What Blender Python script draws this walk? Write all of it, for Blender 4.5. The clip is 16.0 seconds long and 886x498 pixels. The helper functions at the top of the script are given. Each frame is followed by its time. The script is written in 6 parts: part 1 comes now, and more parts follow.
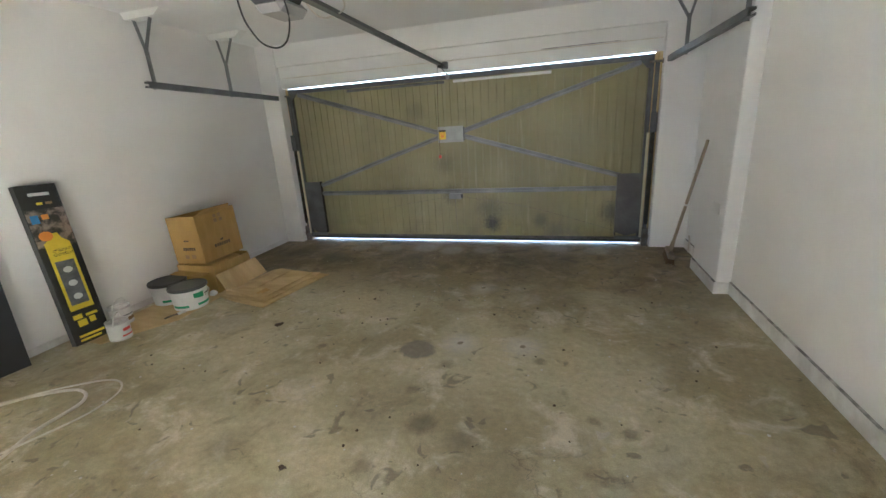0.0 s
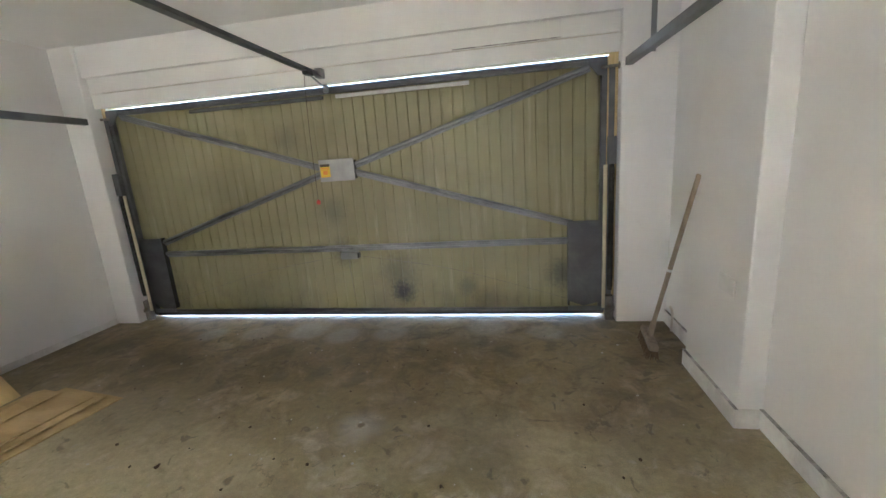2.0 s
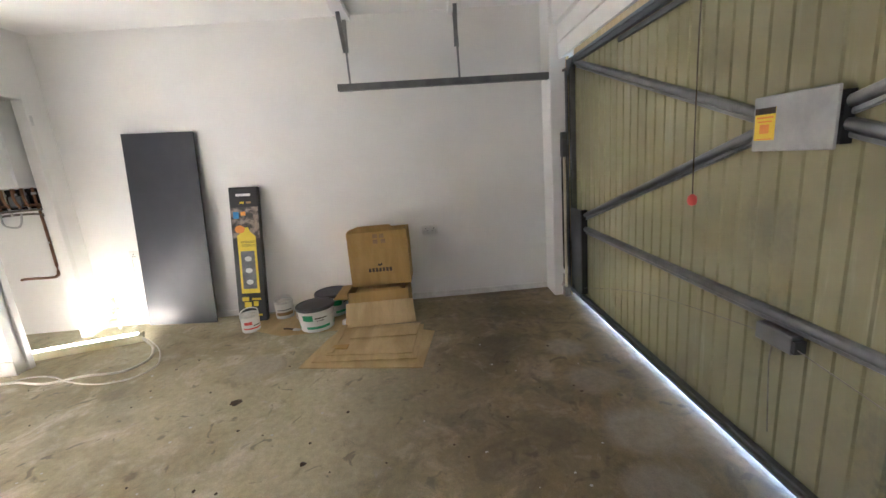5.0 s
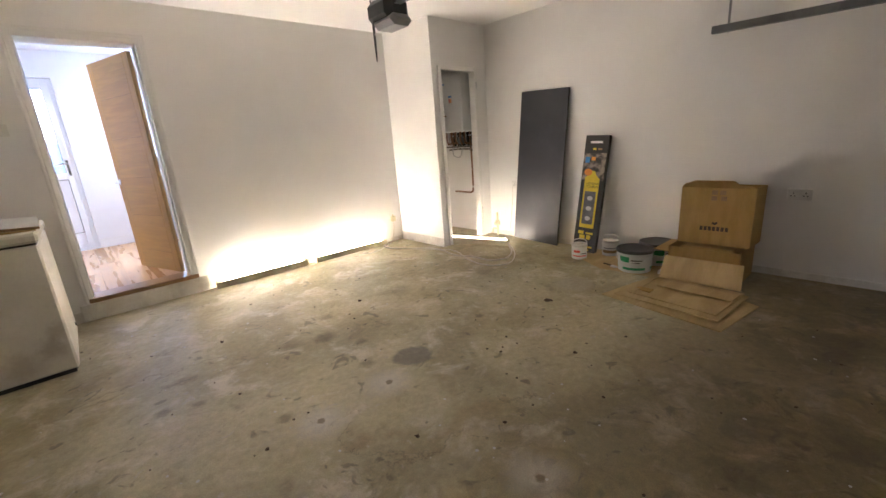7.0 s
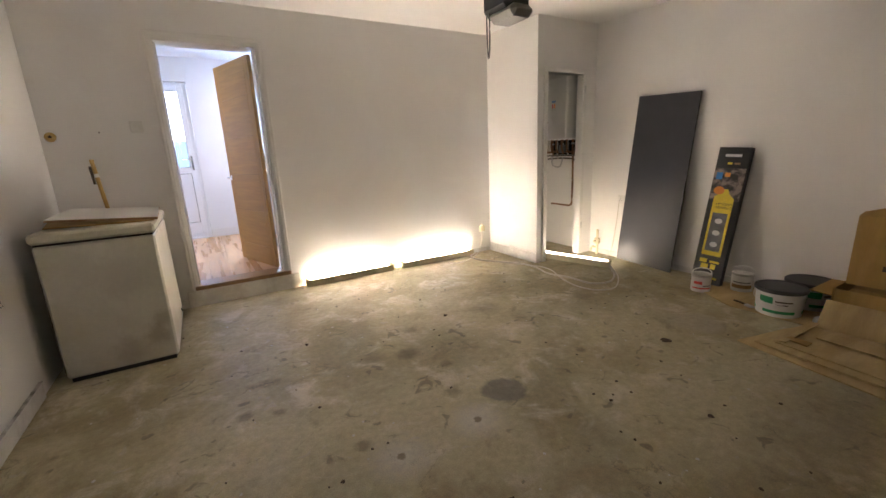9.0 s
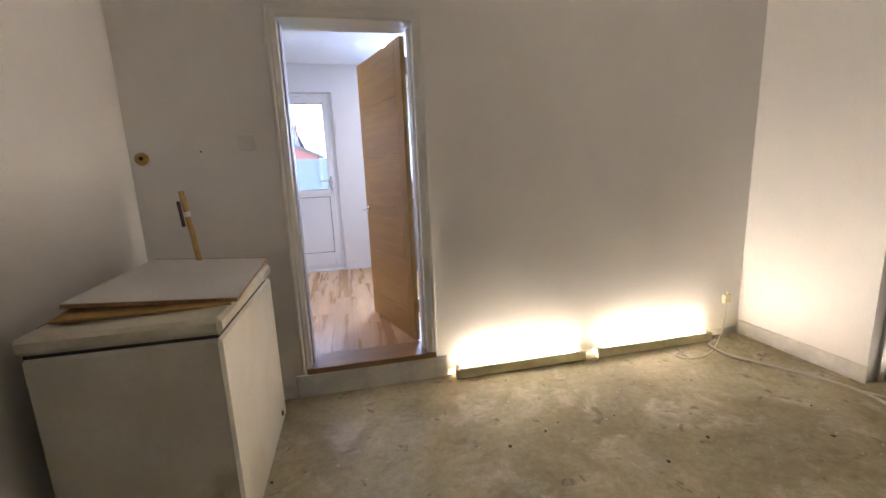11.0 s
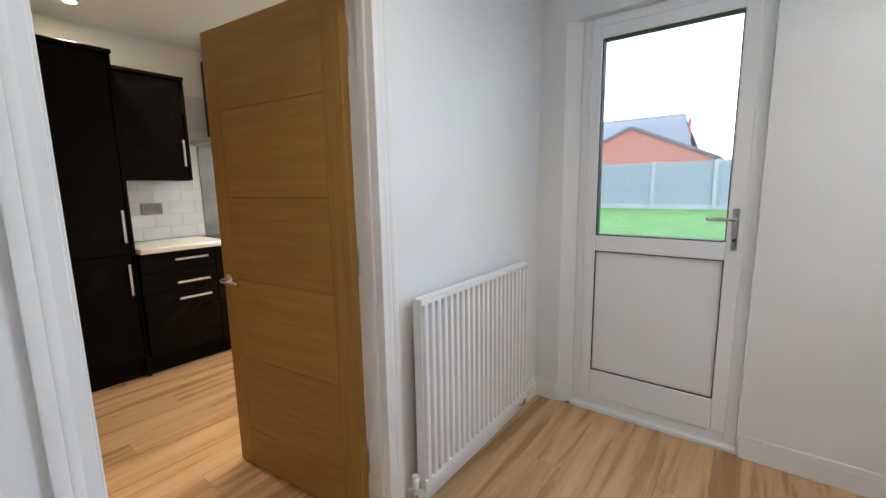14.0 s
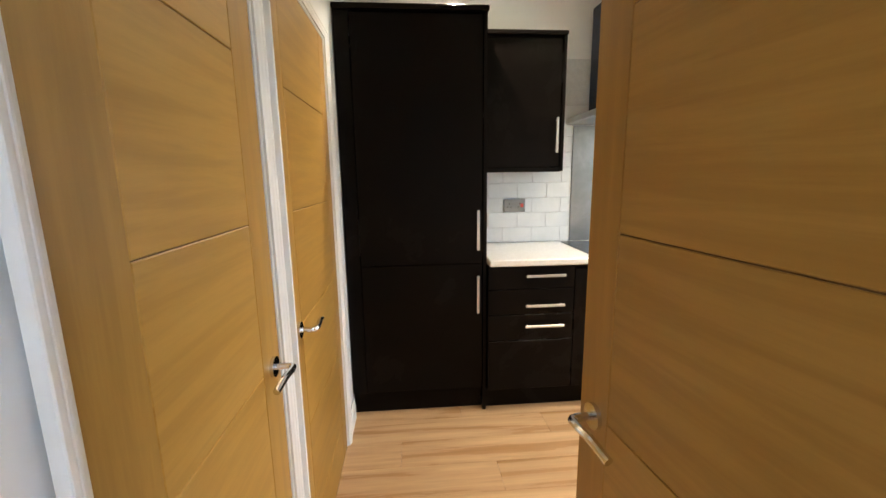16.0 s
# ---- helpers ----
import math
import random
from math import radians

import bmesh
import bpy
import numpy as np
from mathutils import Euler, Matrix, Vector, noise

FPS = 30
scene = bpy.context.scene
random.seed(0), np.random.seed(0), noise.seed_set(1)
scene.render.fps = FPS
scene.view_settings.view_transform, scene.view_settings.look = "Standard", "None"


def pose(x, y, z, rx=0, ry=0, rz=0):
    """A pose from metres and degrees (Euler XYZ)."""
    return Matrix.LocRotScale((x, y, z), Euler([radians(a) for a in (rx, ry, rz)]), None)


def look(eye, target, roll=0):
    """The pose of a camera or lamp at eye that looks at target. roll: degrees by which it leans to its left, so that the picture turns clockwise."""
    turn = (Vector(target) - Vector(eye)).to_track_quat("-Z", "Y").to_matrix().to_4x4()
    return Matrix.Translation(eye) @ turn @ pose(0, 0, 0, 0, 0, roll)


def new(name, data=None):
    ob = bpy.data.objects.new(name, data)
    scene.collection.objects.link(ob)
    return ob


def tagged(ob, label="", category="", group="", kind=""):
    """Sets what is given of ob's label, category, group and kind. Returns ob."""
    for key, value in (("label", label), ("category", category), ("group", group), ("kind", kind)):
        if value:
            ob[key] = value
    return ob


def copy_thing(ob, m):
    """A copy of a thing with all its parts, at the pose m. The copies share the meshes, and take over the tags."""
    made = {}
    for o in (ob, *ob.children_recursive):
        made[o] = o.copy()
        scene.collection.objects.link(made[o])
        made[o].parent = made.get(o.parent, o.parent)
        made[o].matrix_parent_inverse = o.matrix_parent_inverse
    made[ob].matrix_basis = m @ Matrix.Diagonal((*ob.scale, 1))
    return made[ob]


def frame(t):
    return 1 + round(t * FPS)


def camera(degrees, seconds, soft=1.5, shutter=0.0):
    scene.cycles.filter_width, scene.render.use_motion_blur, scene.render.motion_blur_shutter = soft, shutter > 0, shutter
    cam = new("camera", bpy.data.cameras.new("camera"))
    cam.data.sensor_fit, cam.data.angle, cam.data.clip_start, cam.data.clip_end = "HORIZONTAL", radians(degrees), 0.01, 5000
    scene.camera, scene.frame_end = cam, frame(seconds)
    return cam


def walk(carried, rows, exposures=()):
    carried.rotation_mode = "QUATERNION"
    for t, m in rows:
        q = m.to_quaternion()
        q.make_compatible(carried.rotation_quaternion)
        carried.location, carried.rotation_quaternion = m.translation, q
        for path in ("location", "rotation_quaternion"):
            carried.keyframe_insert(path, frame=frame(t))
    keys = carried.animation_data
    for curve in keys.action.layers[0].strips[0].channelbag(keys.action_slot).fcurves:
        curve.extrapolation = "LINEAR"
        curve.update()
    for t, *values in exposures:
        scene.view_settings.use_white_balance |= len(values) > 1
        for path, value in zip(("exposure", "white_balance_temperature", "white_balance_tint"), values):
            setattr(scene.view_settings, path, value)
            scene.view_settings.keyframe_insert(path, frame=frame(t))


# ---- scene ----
SKY, TUBE_POWER, SPOT_POWER, UTILITY_FILL, KITCHEN_FILL = 0.15, 36.0, 3.25, 28.0, 1.7
EXPOSURES = ((0, 3.4, 5050, 11), (1.5, 3.65, 5080, 13), (2.5, 3.7, 5150, 14), (4, 4.08, 5100, 18), (5, 3.88, 5050, 18), (7.7, 2.95, 5800, 22), (10.5, 2.48, 5850, 21), (11.5, 2.22, 5900, 22), (12.6, 2.12, 6050, 19), (13.5, 1.9, 6500, 6), (14.5, 1.8, 7100, 10), (15.2, 1.9, 7200, 11), (16, 2.35, 6550, 6))
cam = camera(94.9, 16.0)
PATH = [
    (0, (3.667, 0.368, 1.417), (3.119, 2.202, 0.839), -3.7),
    (0.5, (3.697, 0.631, 1.358), (3.289, 2.513, 0.819), -3.3),
    (1, (3.73, 1.014, 1.365), (3.434, 2.922, 0.843), -3.3),
    (1.5, (3.826, 1.48, 1.346), (3.531, 3.398, 0.864), -3.7),
    (2, (3.863, 1.936, 1.359), (3.509, 3.855, 0.919), -4.2),
    (2.5, (3.912, 2.373, 1.363), (3.39, 4.259, 0.95), -4.9),
    (3, (3.972, 2.798, 1.363), (3.144, 4.576, 0.974), -5.6),
    (3.5, (3.924, 3.183, 1.354), (2.741, 4.745, 0.952), -6.0),
    (4, (3.875, 3.562, 1.326), (2.292, 4.716, 0.926), -5.9),
    (4.5, (3.84, 3.852, 1.303), (1.98, 4.459, 0.888), -5.0),
    (5, (3.728, 4.042, 1.299), (1.776, 4.07, 0.862), -5.0),
    (5.2, (3.691, 4.108, 1.297), (1.751, 3.899, 0.858), -4.9),
    (7.5, (4.133, 4.513, 1.269), (3.032, 2.937, 0.719), -3.9),
    (7.7, (4.127, 4.517, 1.279), (3.073, 2.911, 0.723), -3.6),
    (8, (4.152, 4.496, 1.251), (3.123, 2.868, 0.713), -3.3),
    (10.5, (3.757, 3.055, 1.344), (3.094, 1.205, 0.977), -2.3),
    (11, (3.845, 2.534, 1.368), (3.425, 0.614, 0.999), -2.4),
    (11.5, (3.808, 1.994, 1.341), (3.655, 0.033, 0.978), -2.5),
    (12, (3.855, 1.436, 1.321), (3.881, -0.533, 0.968), -2.6),
    (12.5, (3.878, 0.843, 1.355), (4.08, -1.117, 1.012), -2.6),
    (13, (3.864, 0.292, 1.377), (4.34, -1.625, 1.061), -2.2),
    (13.5, (3.905, -0.196, 1.409), (4.688, -2.013, 1.119), -1.8),
    (14, (4.017, -0.492, 1.503), (5.212, -2.067, 1.2), -1.0),
    (14.5, (4.174, -0.735, 1.535), (5.748, -1.917, 1.182), -0.8),
    (15, (4.45, -0.846, 1.536), (6.254, -1.622, 1.16), -0.9),
    (15.5, (4.822, -0.92, 1.574), (6.746, -1.322, 1.203), -1.1),
    (16, (5.183, -1.0, 1.576), (7.144, -1.159, 1.217), -0.8),
]
walk(cam, [(t, look(eye, target, roll)) for t, eye, target, roll in PATH], EXPOSURES)

# ---- world, sun, exposure ----
world = bpy.data.worlds.new("sky")
scene.world = world
world.use_nodes = True
sky = world.node_tree.nodes.new("ShaderNodeTexSky")
sky.sky_type, sky.sun_disc = "NISHITA", False
sky.sun_elevation, sky.sun_rotation = radians(32), radians(268)
sky.air_density, sky.dust_density = 1.0, 1.5
haze = world.node_tree.nodes.new("ShaderNodeHueSaturation")     # thin overcast: paler than a clear sky
haze.inputs["Saturation"].default_value, haze.inputs["Value"].default_value = 0.85, 2.4
world.node_tree.links.new(sky.outputs[0], haze.inputs["Color"])
world.node_tree.links.new(haze.outputs[0], world.node_tree.nodes["Background"].inputs[0])
world.node_tree.nodes["Background"].inputs[1].default_value = SKY
sun = new("sun", bpy.data.lights.new("sun", "SUN"))
sun.data.energy, sun.data.angle, sun.data.color = 2.0, radians(12), (1.0, 0.95, 0.88)
sun.matrix_world = look((0, 0, 0), (math.sin(radians(268)), -math.cos(radians(268)), -0.62))

# ---- materials ----


def link(nt, a, b):
    nt.links.new(a, b)


def blank(name):
    m = bpy.data.materials.new(name)
    m.use_nodes = True
    return m, m.node_tree, m.node_tree.nodes["Principled BSDF"]


def add(nt, kind, **props):
    n = nt.nodes.new(kind)
    for k, v in props.items():
        if k == "operation":
            n.operation = v
        elif k == "blend_type":
            n.blend_type = v
        elif k == "data_type":
            n.data_type = v
    return n


def math_node(nt, op, a, b=None, c=None):
    n = add(nt, "ShaderNodeMath", operation=op)
    for i, v in enumerate((a, b, c)):
        if v is None:
            continue
        if isinstance(v, (int, float)):
            n.inputs[i].default_value = v
        else:
            link(nt, v, n.inputs[i])
    return n.outputs[0]


def mix_node(nt, fac, a, b, blend="MIX"):
    n = add(nt, "ShaderNodeMix", data_type="RGBA", blend_type=blend)
    for sock, v in ((n.inputs[0], fac), (n.inputs[6], a), (n.inputs[7], b)):
        if isinstance(v, (int, float)):
            sock.default_value = v
        elif isinstance(v, tuple):
            sock.default_value = (*v, 1) if len(v) == 3 else v
        else:
            link(nt, v, sock)
    return n.outputs[2]


def coords(nt, stretch=(1, 1, 1), world_space=False):
    if world_space:
        src = add(nt, "ShaderNodeNewGeometry").outputs["Position"]
    else:
        src = add(nt, "ShaderNodeTexCoord").outputs["Object"]
    mp = add(nt, "ShaderNodeMapping")
    mp.inputs["Scale"].default_value = stretch
    link(nt, src, mp.inputs["Vector"])
    return mp.outputs[0], mp


def noise_node(nt, vec, scale, detail=5.0, rough=0.55, distort=0.0):
    n = add(nt, "ShaderNodeTexNoise")
    n.inputs["Scale"].default_value, n.inputs["Detail"].default_value = scale, detail
    n.inputs["Roughness"].default_value, n.inputs["Distortion"].default_value = rough, distort
    link(nt, vec, n.inputs["Vector"])
    return n.outputs["Fac"]


def ramp_node(nt, fac, lo, hi):
    n = add(nt, "ShaderNodeMapRange")
    n.interpolation_type = "SMOOTHSTEP"
    link(nt, fac, n.inputs[0])
    n.inputs[1].default_value, n.inputs[2].default_value = lo, hi
    return n.outputs[0]


def surface(name, a, b, scale=4.0, rough=0.6, rvar=0.15, metal=0.0, bump=0.1, bscale=90.0, grain=0.12,
            stretch=(1, 1, 1), random_tone=0.0, world_space=False, lo=0.35, hi=0.65, coat=0.0, depth=0.004, spec=0.5):
    """Two tones mixed by a broad noise, a finer grain in colour and relief, uneven gloss."""
    m, nt, bsdf = blank(name)
    vec, mp = coords(nt, stretch, world_space)
    if random_tone:
        info = add(nt, "ShaderNodeObjectInfo")
        shift = math_node(nt, "MULTIPLY", info.outputs["Random"], 37.0)
        comb = add(nt, "ShaderNodeCombineXYZ")
        for i in range(3):
            link(nt, shift, comb.inputs[i])
        link(nt, comb.outputs[0], mp.inputs["Location"])
    broad = noise_node(nt, vec, scale, 6, 0.6, 0.4)
    fine = noise_node(nt, vec, bscale, 4, 0.6)
    col = mix_node(nt, ramp_node(nt, broad, lo, hi), a, b)
    tone = math_node(nt, "MULTIPLY_ADD", fine, grain * 2, 1 - grain)
    if random_tone:
        tone = math_node(nt, "MULTIPLY", tone, math_node(nt, "MULTIPLY_ADD", info.outputs["Random"], random_tone * 2, 1 - random_tone))
    vm = add(nt, "ShaderNodeVectorMath", operation="SCALE")
    link(nt, col, vm.inputs[0])
    link(nt, tone, vm.inputs["Scale"])
    link(nt, vm.outputs[0], bsdf.inputs["Base Color"])
    link(nt, math_node(nt, "MULTIPLY_ADD", broad, rvar * 2, rough - rvar), bsdf.inputs["Roughness"])
    bsdf.inputs["Metallic"].default_value = metal
    bsdf.inputs["Coat Weight"].default_value = coat
    bsdf.inputs["Specular IOR Level"].default_value = spec
    if bump:
        bp = add(nt, "ShaderNodeBump")
        bp.inputs["Strength"].default_value, bp.inputs["Distance"].default_value = bump, depth
        link(nt, fine, bp.inputs["Height"])
        link(nt, bp.outputs[0], bsdf.inputs["Normal"])
    return m


def patch(nt, vec, x, y, z, r, ragged, soft=0.4):
    """A mask round a point, with a ragged rim."""
    d = add(nt, "ShaderNodeVectorMath", operation="DISTANCE")
    link(nt, vec, d.inputs[0])
    d.inputs[1].default_value = (x, y, z)
    dist = math_node(nt, "ADD", d.outputs["Value"], math_node(nt, "MULTIPLY_ADD", ragged, r * 1.6, -r * 0.8))
    n = add(nt, "ShaderNodeMapRange")
    n.interpolation_type = "SMOOTHSTEP"
    link(nt, dist, n.inputs[0])
    n.inputs[1].default_value, n.inputs[2].default_value = r * (1 - soft), r * (1 + soft)
    n.inputs[3].default_value, n.inputs[4].default_value = 1.0, 0.0
    return n.outputs[0]


def concrete_floor():
    m, nt, bsdf = blank("worn_concrete")
    vec, _ = coords(nt, (1, 1, 1), True)
    broad = noise_node(nt, vec, 0.9, 6, 0.62, 0.6)
    mid = noise_node(nt, vec, 3.2, 8, 0.68, 0.5)
    fine = noise_node(nt, vec, 26, 8, 0.7)
    grit = noise_node(nt, vec, 170, 3, 0.6)
    col = mix_node(nt, ramp_node(nt, broad, 0.36, 0.62), (0.30, 0.258, 0.145), (0.46, 0.408, 0.255))
    col = mix_node(nt, ramp_node(nt, mid, 0.50, 0.70), col, (0.56, 0.50, 0.37))
    col = mix_node(nt, math_node(nt, "MULTIPLY", ramp_node(nt, mid, 0.44, 0.28), 0.6), col, (0.17, 0.14, 0.09))
    rust = noise_node(nt, vec, 1.7, 5, 0.6, 0.8)
    col = mix_node(nt, math_node(nt, "MULTIPLY", ramp_node(nt, rust, 0.55, 0.72), 0.35), col, (0.24, 0.165, 0.085))
    blots = noise_node(nt, vec, 8.0, 3, 0.5, 1.2)
    col = mix_node(nt, math_node(nt, "MULTIPLY", ramp_node(nt, blots, 0.63, 0.70), 0.6), col, (0.11, 0.095, 0.07))
    pale = noise_node(nt, vec, 13.0, 2, 0.5, 0.8)
    col = mix_node(nt, math_node(nt, "MULTIPLY", ramp_node(nt, pale, 0.66, 0.74), 0.5), col, (0.45, 0.41, 0.34))
    # dark oily spots, trodden stains, damp places and one painted shade: x, y, radius, strength
    # the broad one at (1.55, 4.05) puts the shade by the cardboard into colour
    for x, y, r, k in ((3.02, 1.95, 0.06, 0.85), (2.89, 2.20, 0.035, 0.7), (3.01, 2.48, 0.045, 0.7), (3.25, 1.88, 0.07, 0.6), (4.00, 2.07, 0.035, 0.9),
                       (3.85, 2.13, 0.03, 0.7), (3.57, 2.61, 0.035, 0.8), (2.09, 2.55, 0.03, 0.8), (2.85, 1.63, 0.05, 0.6), (2.14, 1.61, 0.10, 0.55),
                       (1.32, 1.90, 0.07, 0.5), (1.15, 4.43, 0.17, 0.75), (2.53, 4.25, 0.07, 0.6), (3.72, 3.57, 0.13, 0.4), (1.40, 4.25, 0.20, 0.4), (3.5, 4.6, 0.3, 0.4), (1.55, 4.05, 0.55, 0.5), (0.5, 4.35, 0.45, 0.5), (2.4, 4.7, 0.5, 0.35)):
        col = mix_node(nt, math_node(nt, "MULTIPLY", patch(nt, vec, x, y, 0, r, mid if r > 0.055 else fine, 0.6), k * 0.65), col, (0.095, 0.078, 0.052))
    # pale mineral rings with a dark core where posts once stood
    for x, y in ((3.037, 2.748), (3.452, 2.768), (3.02, 3.725)):
        col = mix_node(nt, math_node(nt, "MULTIPLY", patch(nt, vec, x, y, 0, 0.10, fine, 0.8), 0.8), col, (0.56, 0.53, 0.46))
        col = mix_node(nt, patch(nt, vec, x, y, 0, 0.020, fine, 0.3), col, (0.24, 0.20, 0.14))
    # one grey filled patch
    col = mix_node(nt, math_node(nt, "MULTIPLY", patch(nt, vec, 2.77, 2.62, 0, 0.12, mid, 0.15), 0.8), col, (0.15, 0.14, 0.12))
    # hairline cracks, strongest where the slab is wet
    wob, _ = coords(nt, (1, 1, 1), True)
    vor = add(nt, "ShaderNodeTexVoronoi")
    vor.feature = "DISTANCE_TO_EDGE"
    vor.inputs["Scale"].default_value = 0.75
    warp = add(nt, "ShaderNodeVectorMath", operation="ADD")
    cmb = add(nt, "ShaderNodeCombineXYZ")
    link(nt, mid, cmb.inputs[0])
    link(nt, broad, cmb.inputs[1])
    link(nt, wob, warp.inputs[0])
    link(nt, cmb.outputs[0], warp.inputs[1])
    link(nt, warp.outputs[0], vor.inputs["Vector"])
    crack = ramp_node(nt, vor.outputs["Distance"], 0.006, 0.001)
    col = mix_node(nt, math_node(nt, "MULTIPLY", math_node(nt, "MULTIPLY", crack, ramp_node(nt, rust, 0.5, 0.6)), 0.4), col, (0.07, 0.055, 0.04))
    # the slab is browner and darker towards the door, in uneven islands
    sep = add(nt, "ShaderNodeSeparateXYZ")
    link(nt, vec, sep.inputs[0])
    band = ramp_node(nt, math_node(nt, "MULTIPLY_ADD", mid, 1.6, sep.outputs["Y"]), 3.9, 5.4)
    col = mix_node(nt, math_node(nt, "MULTIPLY", band, 0.85), col, (0.56, 0.47, 0.36), "MULTIPLY")
    isle = noise_node(nt, vec, 4.6, 7, 0.62, 0.9)
    col = mix_node(nt, math_node(nt, "MULTIPLY", math_node(nt, "MULTIPLY", band, ramp_node(nt, isle, 0.48, 0.64)), 0.5), col, (0.07, 0.052, 0.032))
    col = mix_node(nt, math_node(nt, "MULTIPLY", math_node(nt, "MULTIPLY", band, ramp_node(nt, isle, 0.42, 0.34)), 0.4), col, (0.34, 0.30, 0.23))
    # grey cement smears and the pale crust along the door
    for x, y, r, k in ((1.10, 2.75, 0.16, 0.55), (1.25, 4.83, 0.12, 0.55), (1.65, 4.86, 0.14, 0.45), (2.10, 4.91, 0.16, 0.6), (2.45, 4.82, 0.14, 0.6), (2.85, 4.87, 0.13, 0.5), (3.62, 5.0, 0.16, 0.45), (4.07, 4.90, 0.13, 0.6)):
        col = mix_node(nt, math_node(nt, "MULTIPLY", patch(nt, vec, x, y, 0, r, mid, 0.35), k), col, (0.40, 0.365, 0.29))
    tone = math_node(nt, "MULTIPLY_ADD", fine, 0.9, 0.52)
    tone = math_node(nt, "MULTIPLY", tone, math_node(nt, "MULTIPLY_ADD", grit, 0.7, 0.66))
    vm = add(nt, "ShaderNodeVectorMath", operation="SCALE")
    link(nt, col, vm.inputs[0])
    link(nt, tone, vm.inputs["Scale"])
    link(nt, vm.outputs[0], bsdf.inputs["Base Color"])
    link(nt, math_node(nt, "MULTIPLY_ADD", mid, -0.5, 0.8), bsdf.inputs["Roughness"])
    bp = add(nt, "ShaderNodeBump")
    bp.inputs["Strength"].default_value, bp.inputs["Distance"].default_value = 0.35, 0.006
    link(nt, math_node(nt, "ADD", math_node(nt, "MULTIPLY", fine, 0.8), math_node(nt, "MULTIPLY", grit, 0.3)), bp.inputs["Height"])
    link(nt, bp.outputs[0], bsdf.inputs["Normal"])
    return m


def door_skin():
    m, nt, bsdf = blank("cream_door_steel")
    vec, _ = coords(nt, (1, 1, 1), True)
    broad = noise_node(nt, vec, 1.3, 5, 0.6, 0.3)
    streak_vec, _ = coords(nt, (14, 14, 1.1), True)
    streak = noise_node(nt, streak_vec, 1.6, 5, 0.6)
    fine = noise_node(nt, vec, 40, 5, 0.6)
    col = mix_node(nt, ramp_node(nt, broad, 0.3, 0.7), (0.232, 0.212, 0.112), (0.285, 0.262, 0.148))
    col = mix_node(nt, math_node(nt, "MULTIPLY", ramp_node(nt, streak, 0.55, 0.8), 0.28), col, (0.56, 0.53, 0.42))
    for x, z, r, k in ((2.87, 0.22, 0.085, 0.95), (2.84, 0.40, 0.15, 0.4), (2.30, 0.97, 0.11, 0.3), (2.36, 0.60, 0.10, 0.55),
                       (4.24, 0.36, 0.11, 0.7), (3.45, 0.26, 0.07, 0.45), (1.95, 1.60, 0.10, 0.25), (3.62, 0.12, 0.10, 0.3)):
        col = mix_node(nt, math_node(nt, "MULTIPLY", patch(nt, vec, x, 5.26, z, r, fine, 0.8), k), col, (0.045, 0.045, 0.05))
    grime = noise_node(nt, vec, 4.0, 6, 0.65, 0.6)
    sep = add(nt, "ShaderNodeSeparateXYZ")
    link(nt, vec, sep.inputs[0])
    low = ramp_node(nt, sep.outputs["Z"], 0.5, 0.02)
    col = mix_node(nt, math_node(nt, "MULTIPLY", math_node(nt, "MULTIPLY", low, ramp_node(nt, grime, 0.45, 0.65)), 0.5), col, (0.17, 0.15, 0.11))
    link(nt, col, bsdf.inputs["Base Color"])
    link(nt, math_node(nt, "MULTIPLY_ADD", grime, 0.25, 0.33), bsdf.inputs["Roughness"])
    bp = add(nt, "ShaderNodeBump")
    bp.inputs["Strength"].default_value, bp.inputs["Distance"].default_value = 0.08, 0.003
    link(nt, fine, bp.inputs["Height"])
    link(nt, bp.outputs[0], bsdf.inputs["Normal"])
    return m


def glass_material():
    m, nt, bsdf = blank("clear_glass")
    nt.nodes.remove(bsdf)
    tr, gl = add(nt, "ShaderNodeBsdfTransparent"), add(nt, "ShaderNodeBsdfGlossy")
    tr.inputs[0].default_value = (0.94, 0.97, 0.98, 1)
    gl.inputs["Roughness"].default_value = 0.02
    fr, mx = add(nt, "ShaderNodeFresnel"), add(nt, "ShaderNodeMixShader")
    fr.inputs[0].default_value = 1.45
    link(nt, fr.outputs[0], mx.inputs[0])
    link(nt, tr.outputs[0], mx.inputs[1])
    link(nt, gl.outputs[0], mx.inputs[2])
    link(nt, mx.outputs[0], nt.nodes["Material Output"].inputs[0])
    return m


def glow(name, colour, strength):
    m, nt, bsdf = blank(name)
    bsdf.inputs["Base Color"].default_value = (*colour, 1)
    bsdf.inputs["Emission Color"].default_value = (*colour, 1)
    bsdf.inputs["Emission Strength"].default_value = strength
    return m


WALL = surface("white_wall_paint", (0.79, 0.775, 0.75), (0.83, 0.82, 0.80), 0.8, 0.62, 0.08, bump=0.12, bscale=60, grain=0.03, world_space=True)
WALL_WARM = surface("white_room_paint", (0.76, 0.755, 0.745), (0.80, 0.80, 0.79), 0.8, 0.55, 0.05, bump=0.06, bscale=90, grain=0.02, world_space=True)
CEIL = surface("white_ceiling_paint", (0.78, 0.77, 0.75), (0.82, 0.815, 0.80), 0.7, 0.7, 0.05, bump=0.1, bscale=70, grain=0.03, world_space=True)
GLOSS = surface("white_gloss_paint", (0.76, 0.75, 0.72), (0.80, 0.79, 0.765), 3, 0.48, 0.05, bump=0.02, bscale=30, grain=0.015)
SCUFFED = surface("scuffed_white_skirting", (0.62, 0.60, 0.56), (0.78, 0.77, 0.74), 5, 0.5, 0.1, bump=0.15, bscale=40, grain=0.1)
